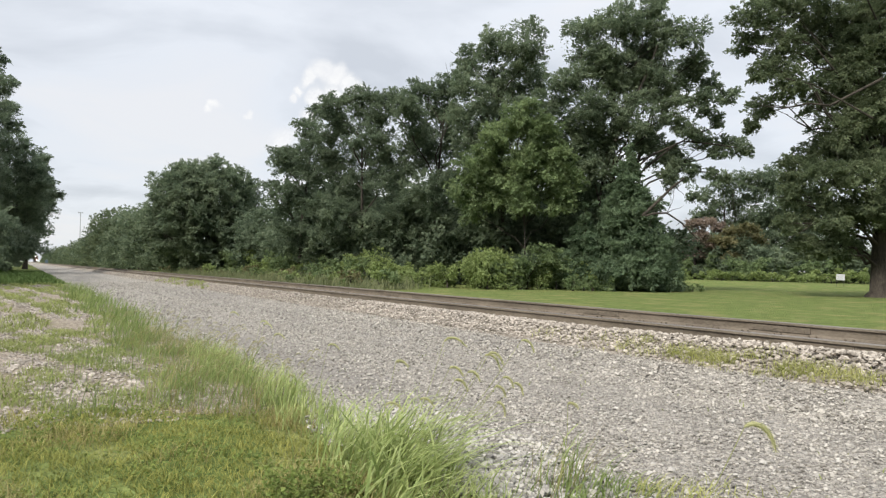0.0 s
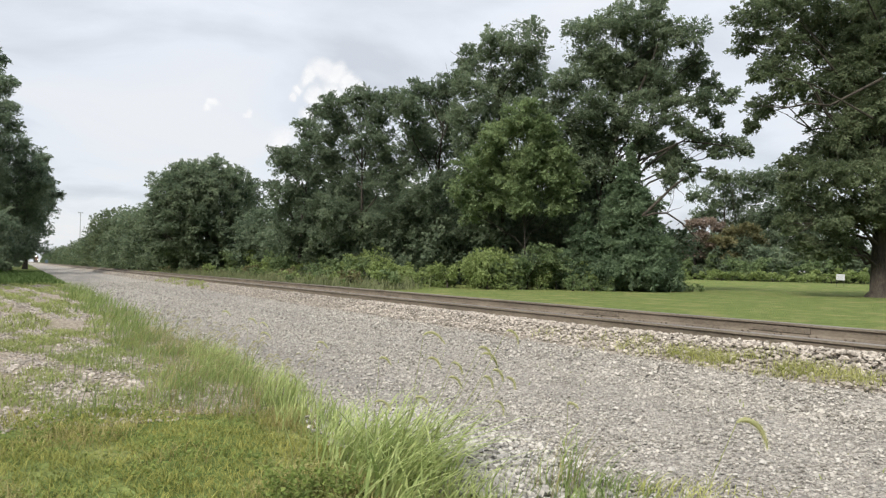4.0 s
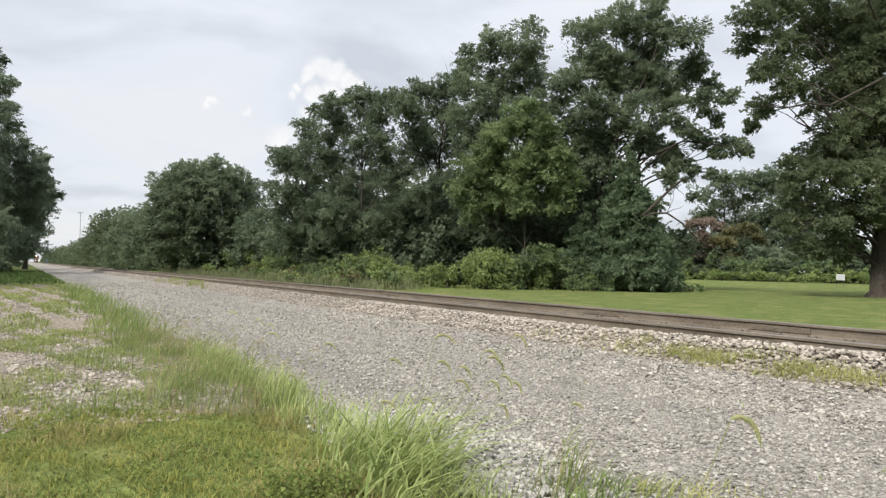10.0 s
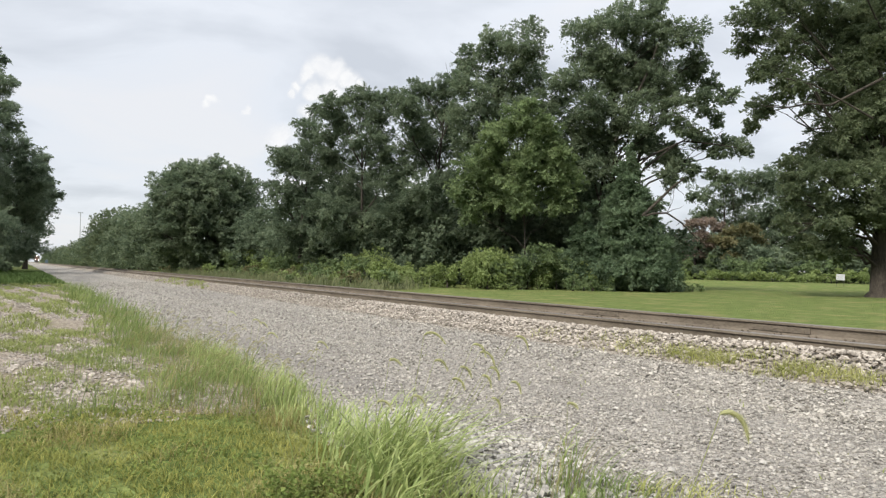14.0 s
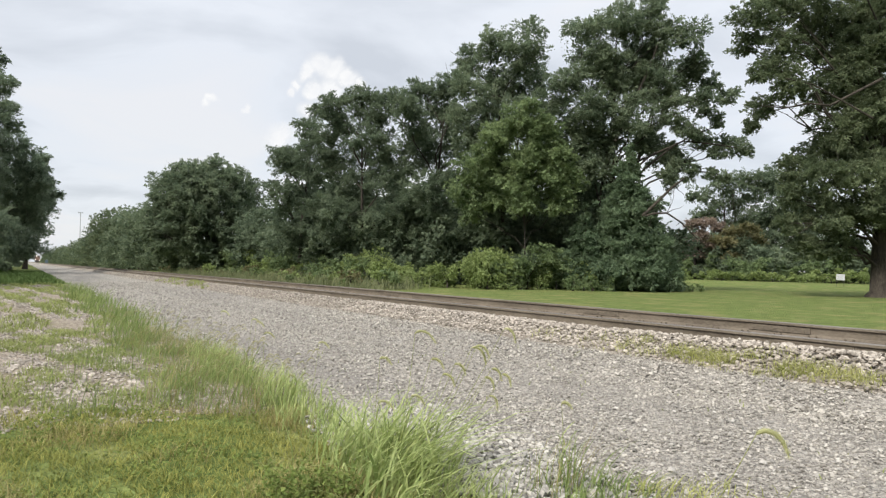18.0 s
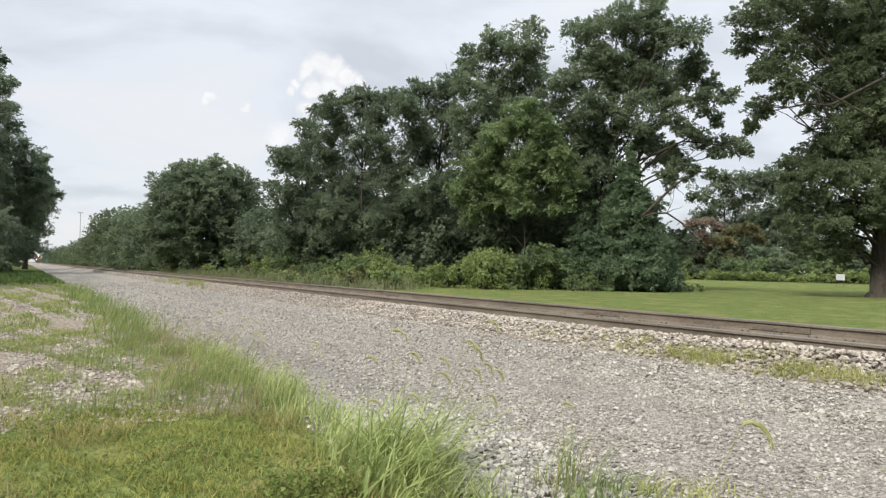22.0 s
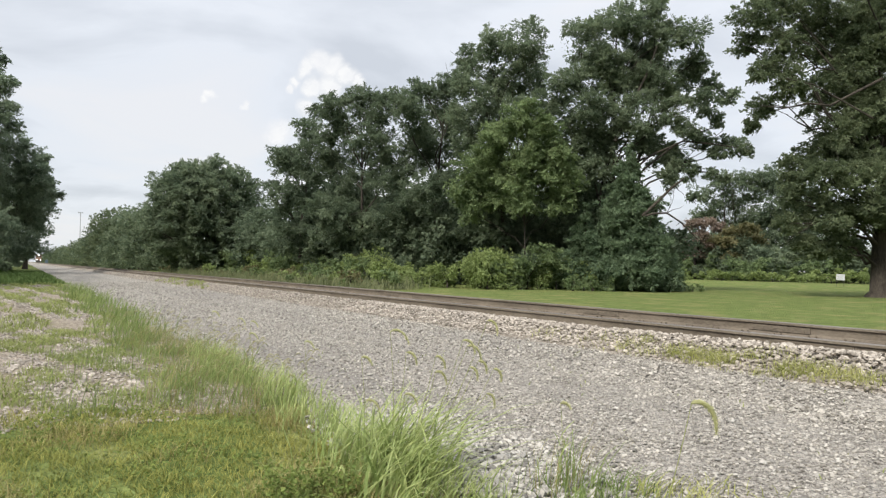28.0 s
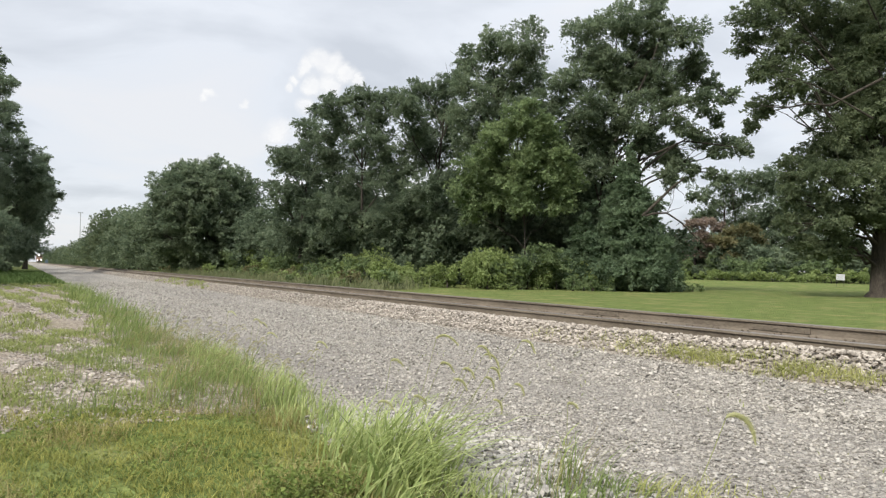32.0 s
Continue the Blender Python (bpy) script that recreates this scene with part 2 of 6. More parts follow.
M = {
    "lawn": surface("mown_lawn", (0.067, 0.096, 0.028), (0.148, 0.182, 0.061), 3.2, 14, 0.95, bump=1.0, depth=0.12, spec=0.05,
                    third=(0.202, 0.189, 0.082), third_scale=0.7, third_at=(0.49, 0.76), stretch=(1, 0.8, 1), ramp=(0.38, 0.62)),
    "verge": pebbles_material("verge_soil", (0.112, 0.095, 0.073), (0.396, 0.344, 0.288), 0.04, (0.185, 0.168, 0.099), 1.4, (0.48, 0.66), 0.025),
    "road": pebbles_material("gravel_road", (0.142, 0.132, 0.118), (0.413, 0.389, 0.348), 0.028, (0.198, 0.187, 0.176), 0.9, (0.44, 0.68), 0.02, (1.2, 0.1, 1)),
    "ballast": pebbles_material("ballast_bed", (0.086, 0.076, 0.062), (0.413, 0.374, 0.323), 0.06, (0.224, 0.198, 0.168), 0.8, (0.5, 0.7), 0.04),
    "stone": surface("limestone_gravel", (0.135, 0.129, 0.119), (0.465, 0.448, 0.412), 6, 60, 0.9, bump=0.4, depth=0.004, spec=0.1, island=0.7, ramp=(0.12, 0.88)),
    "stone_fine": surface("road_limestone", (0.142, 0.133, 0.120), (0.456, 0.434, 0.391), 6, 60, 0.9, bump=0.4, depth=0.004, spec=0.1, island=0.55, ramp=(0.18, 0.82)),
    "stone_warm": surface("limestone_ballast", (0.129, 0.114, 0.096), (0.443, 0.404, 0.357), 5, 50, 0.9, bump=0.4, depth=0.004, spec=0.1, island=0.6, ramp=(0.15, 0.85)),
    "rail": surface("rusty_rail_steel", (0.092, 0.077, 0.060), (0.190, 0.162, 0.128), 4, 60, 0.75, 0.1, 0.25, 0.003, stretch=(1, 0.3, 1)),
    "shine": surface("worn_rail_head", (0.103, 0.093, 0.082), (0.189, 0.176, 0.163), 3, 50, 0.55, 0.3, 0.1, 0.001, stretch=(1, 0.1, 1)),
    "tie": surface("creosoted_timber", (0.043, 0.034, 0.028), (0.112, 0.090, 0.073), 5, 40, 0.95, bump=0.6, depth=0.01, stretch=(0.3, 2, 2)),
    "bark": surface("tree_bark", (0.022, 0.019, 0.016), (0.085, 0.073, 0.06), 1.3, 7, 0.95, bump=1.0, depth=0.08, stretch=(3, 3, 0.5)),
    "asphalt": surface("asphalt", (0.112, 0.107, 0.095), (0.189, 0.181, 0.155), 0.6, 30, 0.9, bump=0.3, depth=0.01),
    "leaf_dark": leaf_material("dark_leaves", (0.070, 0.104, 0.066), (0.200, 0.248, 0.158), 0.5),
    "leaf_mid": leaf_material("green_leaves", (0.086, 0.125, 0.078), (0.242, 0.294, 0.186), 0.52),
    "leaf_light": leaf_material("light_green_leaves", (0.100, 0.150, 0.067), (0.268, 0.340, 0.164), 0.5),
    "leaf_warm": leaf_material("warm_green_leaves", (0.076, 0.106, 0.060), (0.208, 0.250, 0.140), 0.55),
    # roadside trees: green leaves made paler and bluer, haze put into the colour
    "leaf_grey": leaf_material("haze_tinted_leaves", (0.100, 0.142, 0.094), (0.268, 0.325, 0.222), 0.52),
    "leaf_cone": leaf_material("blue_green_leaves", (0.080, 0.126, 0.072), (0.205, 0.275, 0.162), 0.48),
    "leaf_brush": leaf_material("bright_brush_leaves", (0.135, 0.188, 0.060), (0.335, 0.405, 0.165), 0.45),
    "leaf_pink": leaf_material("pink_brown_blossom", (0.155, 0.125, 0.10), (0.32, 0.245, 0.20), 0.4),
    "leaf_olive": leaf_material("olive_brown_leaves", (0.10, 0.105, 0.05), (0.22, 0.20, 0.10), 0.4),
    "grass_mown": leaf_material("mown_grass_blades", (0.118, 0.150, 0.036), (0.338, 0.326, 0.100), 0.35, 0.6, 5.0, sheen=0.12),
    "grass_tall": leaf_material("tall_grass_blades", (0.116, 0.172, 0.053), (0.280, 0.340, 0.129), 0.45, 0.5, 1.6, sheen=0.12),
    "grass_lush": leaf_material("lush_grass_blades", (0.185, 0.255, 0.075), (0.47, 0.52, 0.225), 0.45, 0.35, 3.0, sheen=0.3),
    "grass_dry": leaf_material("dry_grass_blades", (0.163, 0.155, 0.065), (0.396, 0.335, 0.155), 0.25, 0.7, 1.0, sheen=0.12),
    "clover": leaf_material("clover_leaves", (0.082, 0.125, 0.031), (0.215, 0.262, 0.073), 0.3, 0.5, 4.0, sheen=0.15),
    "grass_meadow": leaf_material("meadow_grass_blades", (0.103, 0.125, 0.065), (0.232, 0.245, 0.133), 0.3, 0.7, 0.6, sheen=0.12),
    "weed": leaf_material("ballast_weed_leaves", (0.138, 0.172, 0.052), (0.318, 0.353, 0.133), 0.35, 0.6, 2.0, sheen=0.12),
    "weed_pale": leaf_material("pale_weed_leaves", (0.225, 0.245, 0.078), (0.46, 0.465, 0.19), 0.4, 0.6, 2.0, sheen=0.12),
    "seed_dull": leaf_material("ripe_grass_seed", (0.232, 0.232, 0.112), (0.378, 0.361, 0.198), 0.35, 0.7, 8.0, sheen=0.1),
    # darker than the other grasses: the shade of the trees is in the colour
    "grass_bank": leaf_material("shade_tinted_bank_grass", (0.056, 0.095, 0.029), (0.142, 0.202, 0.069), 0.35, 0.6, 0.6, sheen=0.1),
    "seed": leaf_material("foxtail_seed_head", (0.344, 0.353, 0.172), (0.568, 0.559, 0.335), 0.45, 0.7, 8.0, sheen=0.12),
    "stem": leaf_material("grass_stem", (0.206, 0.241, 0.086), (0.310, 0.327, 0.138), 0.3, 0.5, 4.0, sheen=0.12),
    "white_paint": plain("white_sign_paint", (0.47, 0.49, 0.51), 0.5),
    "grey_ink": plain("grey_sign_ink", (0.30, 0.31, 0.33), 0.6),
    "dark_post": plain("dark_steel_post", (0.05, 0.045, 0.04), 0.7),
    "galvanised": plain("galvanised_steel", (0.42, 0.43, 0.44), 0.45, 0.8),
    "silver": plain("silver_car_paint", (0.40, 0.415, 0.435), 0.28, 0.35, coat=0.6),
    "glass_dark": plain("tinted_car_glass", (0.02, 0.025, 0.03), 0.06, spec=0.8),
    "rubber": plain("tyre_rubber", (0.02, 0.02, 0.02), 0.85),
    "alloy": plain("alloy_rim", (0.5, 0.5, 0.52), 0.35, 0.9),
    "red_lens": plain("red_lamp_lens", (0.4, 0.02, 0.02), 0.2),
    "clear_lens": plain("clear_lamp_lens", (0.75, 0.77, 0.8), 0.12),
    "black_trim": plain("black_plastic_trim", (0.025, 0.025, 0.027), 0.6),
    "loco_grey": plain("weathered_locomotive_paint", (0.10, 0.095, 0.09), 0.6),
    "loco_orange": plain("faded_locomotive_paint", (0.20, 0.13, 0.105), 0.55),
    "loco_lamp": plain("headlight_glow", (1.0, 0.90, 0.72), 0.3, emit=9.0),
    "ditch_lamp": plain("ditch_light_glow", (1.0, 0.86, 0.66), 0.3, emit=26.0),
    "cabinet_blue": plain("blue_grey_cabinet_paint", (0.11, 0.155, 0.21), 0.5),
}

# ---------------------------------------------------------------- mesh helpers


def mesh_from(name, verts, faces, material, smooth=False):
    """A mesh from arrays of corners and of faces of equal size."""
    verts, faces = np.asarray(verts, np.float32).reshape(-1, 3), np.asarray(faces, np.int32)
    k = faces.shape[1]
    me = bpy.data.meshes.new(name)
    me.vertices.add(len(verts))
    me.vertices.foreach_set("co", verts.ravel())
    me.loops.add(faces.size)
    me.loops.foreach_set("vertex_index", faces.ravel())
    me.polygons.add(len(faces))
    me.polygons.foreach_set("loop_start", np.arange(0, faces.size, k, dtype=np.int32))
    me.polygons.foreach_set("use_smooth", np.full(len(faces), smooth))
    me.update(calc_edges=True)
    me.validate()
    me.materials.append(material)
    return me


def child(ob, parent):
    if parent is not None:
        ob.parent = parent
    return ob


def put(name, me, parent=None, label=""):
    ob = child(new(name, me), parent)
    return tagged(ob, label) if label else ob


def part(name, bm, material, parent=None, label="", smooth=False):
    me = bpy.data.meshes.new(name)
    bmesh.ops.recalc_face_normals(bm, faces=bm.faces)
    for f in bm.faces:
        f.smooth = smooth
    bm.to_mesh(me)
    bm.free()
    me.materials.append(material)
    return put(name, me, parent, label)


def empty(name, place=(0, 0, 0), turn=0.0):
    ob = new(name)
    ob.empty_display_size = 0.2
    ob.matrix_basis = pose(place[0], place[1], place[2], 0, 0, turn)
    return ob


def box(bm, cx, cy, cz, sx, sy, sz, bevel=0.0, turn=0.0):
    m = Matrix.Translation((cx, cy, cz)) @ Matrix.Rotation(turn, 4, "Z") @ Matrix.Diagonal((sx, sy, sz, 1))
    made = bmesh.ops.create_cube(bm, size=1, matrix=m)
    if bevel:
        edges = {e for v in made["verts"] for e in v.link_edges}
        bmesh.ops.bevel(bm, geom=list(edges), offset=bevel, segments=2, affect="EDGES", profile=0.6)
    return bm


def rod(bm, a, b, r1, r2=None, sides=10):
    a, b = Vector(a), Vector(b)
    m = Matrix.Translation((a + b) / 2) @ (b - a).to_track_quat("Z", "Y").to_matrix().to_4x4()
    bmesh.ops.create_cone(bm, cap_ends=True, segments=sides, radius1=r1, radius2=r1 if r2 is None else r2, depth=(b - a).length, matrix=m)
    return bm


def tube(points, radii, sides=8, lump=0.0):
    """Corners and quads of a tapered bent tube."""
    pts = np.asarray(points, float)
    vs, fs = [], []
    for i, p in enumerate(pts):
        t = pts[min(i + 1, len(pts) - 1)] - pts[max(i - 1, 0)]
        t = t / (np.linalg.norm(t) + 1e-9)
        u = np.cross(t, (0.31, 0.95, 0.05))
        u /= np.linalg.norm(u) + 1e-9
        w = np.cross(t, u)
        for k in range(sides):
            a = 2 * math.pi * k / sides
            r = radii[i] * (1 + lump * math.sin(3 * a + i * 1.3) + lump * 0.6 * math.sin(5 * a + i))
            vs.append(p + r * (u * math.cos(a) + w * math.sin(a)))
    for i in range(len(pts) - 1):
        for k in range(sides):
            k2 = (k + 1) % sides
            fs.append((i * sides + k, i * sides + k2, (i + 1) * sides + k2, (i + 1) * sides + k))
    return np.array(vs), np.array(fs)


def join_arrays(pieces):
    vs, fs, off = [], [], 0
    for v, f in pieces:
        vs.append(v)
        fs.append(np.asarray(f) + off)
        off += len(v)
    return np.concatenate(vs), np.concatenate(fs)


# ---------------------------------------------------------------- ground


def smooth01(t):
    t = np.clip(t, 0, 1)
    return t * t * (3 - 2 * t)


def height(x, y):
    """The lie of the land: verge and road level, a bank under the roadside trees, the lawn lower beyond the track."""
    x, y = np.asarray(x, float), np.asarray(y, float)
    z = 0.30 + 0.11 * smooth01((x - 5.6) / 1.1)
    z = z + 0.45 * smooth01((-x - 0.2) / 4.0) * smooth01((y - 40) / 25)
    low = -0.05 - 0.25 * smooth01((x - 20) / 55) + 0.08 * np.exp(-((x - 73) / 2.0) ** 2) - 0.17 * smooth01((x - 75.4) / 1.8) * smooth01((85.6 - x) / 1.8)
    z = z + (low - z) * smooth01((x - 10.2) / 2.2)
    return z


def wob(x, y, s=1.0, seed=0.0):
    """A cheap smooth wobble between about -1 and 1."""
    return (np.sin(x * 1.7 * s + seed) * np.cos(y * 1.3 * s - seed * 0.7) + 0.6 * np.sin(x * 3.9 * s + y * 2.3 * s + seed * 2) +
            0.4 * np.cos(y * 5.1 * s - x * 2.9 * s + seed)) / 1.6


def grid_mesh(name, xs, ys, zfun, material):
    xs, ys = np.asarray(xs), np.asarray(ys)
    gx, gy = np.meshgrid(xs, ys)
    v = np.stack([gx, gy, zfun(gx, gy)], -1).reshape(-1, 3)
    nx, ny = len(xs), len(ys)
    i = np.arange(nx * ny).reshape(ny, nx)
    f = np.stack([i[:-1, :-1], i[:-1, 1:], i[1:, 1:], i[1:, :-1]], -1).reshape(-1, 4)
    return mesh_from(name, v, f, material, True)


def steps(*spans):
    out = []
    for a, b, n in spans:
        out.extend(np.linspace(a, b, n, endpoint=False))
    out.append(spans[-1][1])
    return np.array(out)


def ground_z(x, y):
    z = height(x, y)
    sunk = smooth01((x - 6.2) / 0.3) * smooth01((10.9 - x) / 0.3)
    return z - 0.18 * sunk - 0.02 * smooth01((x - 2.6) / 0.2) * smooth01((6.4 - x) / 0.3) + 0.012 * wob(x, y, 2.2) * smooth01((4 - x) / 1.0)


me = grid_mesh("ground", steps((-2500, -60, 12), (-60, -6, 14), (-6, 2.0, 60), (2.0, 12.6, 54), (12.6, 66, 34), (66, 88, 36), (88, 2500, 16)),
               steps((-2500, -60, 10), (-60, 0, 12), (0, 12, 80), (12, 60, 90), (60, 200, 50), (200, 2500, 20)), ground_z, M["lawn"])
me.materials.append(M["verge"])
centres = np.zeros(len(me.polygons) * 3, np.float32)
me.polygons.foreach_get("center", centres)
cx, cy = centres[0::3], centres[1::3]
me.polygons.foreach_set("material_index", ((cx > -40) & (cx < 2.6) & (cy > 6.0 + 0.4 * np.sin(cx * 3)) & (cy < 42)).astype(np.int32))
tagged(put("ground", me), "mown green lawn and weedy verge reaching to the horizon", "ground", kind="structure")


def strip(name, profile, ys, material, edge=0.0, rough=0.0):
    """A band along the track: a cross profile of (x, z), repeated along ys, with wavering edges."""
    vs = []
    for y in ys:
        for i, (x, z) in enumerate(profile):
            side = edge if i in (0, 1) else 0
            w = float(wob(0.3, y, 0.55, 1.0)) * side + float(wob(2.0, y, 2.2, 2.0)) * side * 0.4
            vs.append((x + w, y, z + rough * float(wob(x, y, 3.0, 4.0)) * (0 < i < len(profile) - 1)))
    k = len(profile)
    i = np.arange(len(vs)).reshape(-1, k)
    f = np.stack([i[:-1, :-1], i[:-1, 1:], i[1:, 1:], i[1:, :-1]], -1).reshape(-1, 4)
    return mesh_from(name, vs, f, material, True)


ALONG = steps((-60, 0, 20), (0, 20, 100), (20, 60, 80), (60, 200, 60), (200, 1500, 50))
road = tagged(put("road", strip("gravel_road", [(2.0, 0.27), (2.25, 0.305), (3.0, 0.31), (3.6, 0.29), (4.3, 0.315), (5.0, 0.31), (5.6, 0.30), (6.2, 0.345), (6.75, 0.39)],
                                ALONG, M["road"], 0.12, 0.008)), "pale grey gravel access road beside the track", "road", kind="structure")
bed = tagged(put("ballast_bed", strip("ballast_bed", [(6.55, 0.34), (6.75, 0.405), (7.0, 0.495), (7.2, 0.590), (7.5, 0.606), (8.3, 0.55), (9.3, 0.55), (9.8, 0.54), (10.6, 0.0), (11.2, -0.12)],
                                      ALONG, M["ballast"], 0.0, 0.012)), "crushed limestone ballast bed under the railway track", "ballast bed", kind="structure")
tagged(put("road_beyond_lawn", strip("asphalt_road", [(77.6, -0.54), (77.7, -0.475), (80.3, -0.46), (82.9, -0.475), (83.0, -0.54)], steps((-300, 500, 40)), M["asphalt"])),
       "grey asphalt road across the lawn", "road", kind="structure")

# ---------------------------------------------------------------- railway track
NEAR, FAR, RAIL_TOP = 7.58, 9.08, 0.758
END = 1300


def rail_mesh(y0, y1):
    half = [(0.0, 0.180), (0.026, 0.180), (0.035, 0.172), (0.036, 0.145), (0.012, 0.132), (0.009, 0.09), (0.010, 0.045), (0.020, 0.026), (0.072, 0.012), (0.072, 0.0)]
    ring = half + [(-x, z) for x, z in reversed(half[1:])]
    k = len(ring)
    vs = [(x, y, z) for y in (y0, y1) for x, z in ring]
    fs = [(i, (i + 1) % k, k + (i + 1) % k, k + i) for i in range(k)]
    me = mesh_from("rail", vs, fs, M["rail"])
    me.materials.append(M["shine"])
    for p in me.polygons:
        c = p.center
        p.material_index = 1 if c.z > 0.172 else 0
    return me


track = tagged(empty("railway_track", (0, 0, 0)), "single railway track of rusty rails on timber ties", "railway track")
CANT = {NEAR: 0.0, FAR: 0.036}
JOINTS = {NEAR: (4.52, 16.4, 28.3, 40.2), FAR: (5.9, 9.4, 17.8, 29.6)}
for X in (NEAR, FAR):
    r = put("rail", rail_mesh(-60, END), track, "rusty brown steel rail with a worn bright top")
    r.location = (X, 0, RAIL_TOP - 0.18 + CANT[X])
    for jy in JOINTS[X]:
        bm = bmesh.new()
        for s in (-1, 1):
            box(bm, s * 0.017, 0, 0.084, 0.018, 0.92, 0.078, 0.006)
        bar = part("joint_bar", bm, M["rail"], track, "bolted steel joint bar")
        bar.location = (X, jy, RAIL_TOP - 0.18 + CANT[X])
        for k in range(6):
            bm = bmesh.new()
            rod(bm, (-0.036, 0, 0), (0.034, 0, 0), 0.012, sides=6)
            b = part("bolt", bm, M["rail"], bar)
            b.location = (0, -0.38 + k * 0.152, 0.084)

bm = bmesh.new()
box(bm, 0, 0, 0, 2.42, 0.225, 0.18, 0.012)
tie_proto = part("tie", bm, M["tie"], track, "dark creosoted timber tie")
tie_me = tie_proto.data
bm = bmesh.new()
box(bm, 0, 0, 0.008, 0.34, 0.19, 0.016, 0.004)
for sx in (-0.095, 0.095):
    for sy in (-0.05, 0.05):
        box(bm, sx, sy, 0.03, 0.022, 0.022, 0.035)
plate = part("tie_plate", bm, M["rail"], track, "rusty tie plate with spikes")
plate_me = plate.data
rng = np.random.RandomState(3)
TIE_Z = RAIL_TOP - 0.18 - 0.016 - 0.09
ty = -1.0
first = True
while ty < 130:
    o = tie_proto if first else child(new("tie", tie_me), track)
    o.location, o.rotation_euler = ((NEAR + FAR) / 2 + rng.uniform(-0.05, 0.05), ty, TIE_Z + 0.018 + rng.uniform(-0.006, 0)), (0, -0.024, rng.uniform(-0.02, 0.02))
    if ty < 45:
        for X in (NEAR, FAR):
            o = plate if first and X == NEAR else child(new("tie_plate", plate_me), track)
            o.location = (X, ty, RAIL_TOP - 0.18 - 0.016 + CANT[X])
    first = False
    ty += 0.5 + rng.uniform(-0.03, 0.03)

# ---------------------------------------------------------------- stones
PHI = (1 + 5 ** 0.5) / 2
ICO = np.array([(-1, PHI, 0), (1, PHI, 0), (-1, -PHI, 0), (1, -PHI, 0), (0, -1, PHI), (0, 1, PHI), (0, -1, -PHI), (0, 1, -PHI), (PHI, 0, -1), (PHI, 0, 1), (-PHI, 0, -1),
                (-PHI, 0, 1)]) / 1.902
ICO_F = np.array([(0, 11, 5), (0, 5, 1), (0, 1, 7), (0, 7, 10), (0, 10, 11), (1, 5, 9), (5, 11, 4), (11, 10, 2), (10, 7, 6), (7, 1, 8), (3, 9, 4), (3, 4, 2), (3, 2, 6),
                  (3, 6, 8), (3, 8, 9), (4, 9, 5), (2, 4, 11), (6, 2, 10), (8, 6, 7), (9, 8, 1)])


def turns(n, rng):
    q = rng.normal(size=(n, 4))
    q /= np.linalg.norm(q, axis=1)[:, None]
    w, x, y, z = q.T
    return np.stack([np.stack([1 - 2 * (y * y + z * z), 2 * (x * y - z * w), 2 * (x * z + y * w)], -1),
                     np.stack([2 * (x * y + z * w), 1 - 2 * (x * x + z * z), 2 * (y * z - x * w)], -1),
                     np.stack([2 * (x * z - y * w), 2 * (y * z + x * w), 1 - 2 * (x * x + y * y)], -1)], 1)


OCT = np.array([(1, 0, 0), (0, 1, 0), (-1, 0, 0), (0, -1, 0), (0, 0, 1), (0, 0, -1)], float)
OCT_F = np.array([(0, 1, 4), (1, 2, 4), (2, 3, 4), (3, 0, 4), (1, 0, 5), (2, 1, 5), (3, 2, 5), (0, 3, 5)])


def stone_arrays(places, sizes, rng, near=True):
    """Broken stones: twenty faces each close by, eight far off."""
    n = len(places)
    solid, faces = (ICO, ICO_F) if near else (OCT, OCT_F)
    k = len(solid)
    v = np.repeat(solid[None], n, 0) * rng.uniform(0.6, 1.2, (n, k, 1))
    v = v * rng.uniform(0.6, 1.15, (n, 1, 3))
    v = np.einsum("nij,nkj->nki", turns(n, rng), v)
    v[..., 2] *= 0.72
    v = v * (sizes[:, None, None] / 2) + places[:, None, :]
    f = faces[None] + (np.arange(n) * k)[:, None, None]
    return v.reshape(-1, 3), f.reshape(-1, 3)


def bed_z(x):
    return np.interp(x, [6.55, 6.75, 7.0, 7.2, 7.5, 8.3, 9.3, 9.8, 10.6], [0.34, 0.405, 0.499, 0.593, 0.610, 0.553, 0.57, 0.54, 0.0])


def road_z(x):
    return np.interp(x, [2.0, 2.25, 3.0, 3.6, 4.3, 5.0, 5.6, 6.2, 6.75], [0.285, 0.305, 0.31, 0.29, 0.315, 0.31, 0.30, 0.345, 0.39])


def scatter(x0, x1, y0, y1, per_m2, rng, keep=None):
    n = int((x1 - x0) * (y1 - y0) * per_m2)
    x, y = rng.uniform(x0, x1, n), rng.uniform(y0, y1, n)
    if keep is not None:
        k = rng.uniform(0, 1, n) < keep(x, y)
        x, y = x[k], y[k]
    return x, y


rng = np.random.RandomState(11)
pl = []
for x0, x1, y0, y1, d, s0, s1 in ((2.1, 6.8, 2.0, 6.5, 1150, 0.012, 0.040), (2.2, 6.8, 6.5, 13, 380, 0.025, 0.06), (2.3, 6.8, 13, 24, 190, 0.035, 0.07), (2.4, 6.8, 24, 46, 45, 0.05, 0.10), (5.6, 6.9, 2.0, 16, 300, 0.03, 0.08), (2.7, 6.6, 2.0, 4.8, 950, 0.012, 0.034)):
    x, y = scatter(x0, x1, y0, y1, d, rng, lambda x, y: 0.62 + 0.38 * wob(x, y * 0.35, 1.1, 3.0))
    s = s0 + (s1 - s0) * rng.uniform(0, 1, len(x)) ** 2
    pl.append(stone_arrays(np.stack([x, y, road_z(x) + s * 0.19], -1), s, rng, 6 < y1 < 7))
v, f = join_arrays(pl)
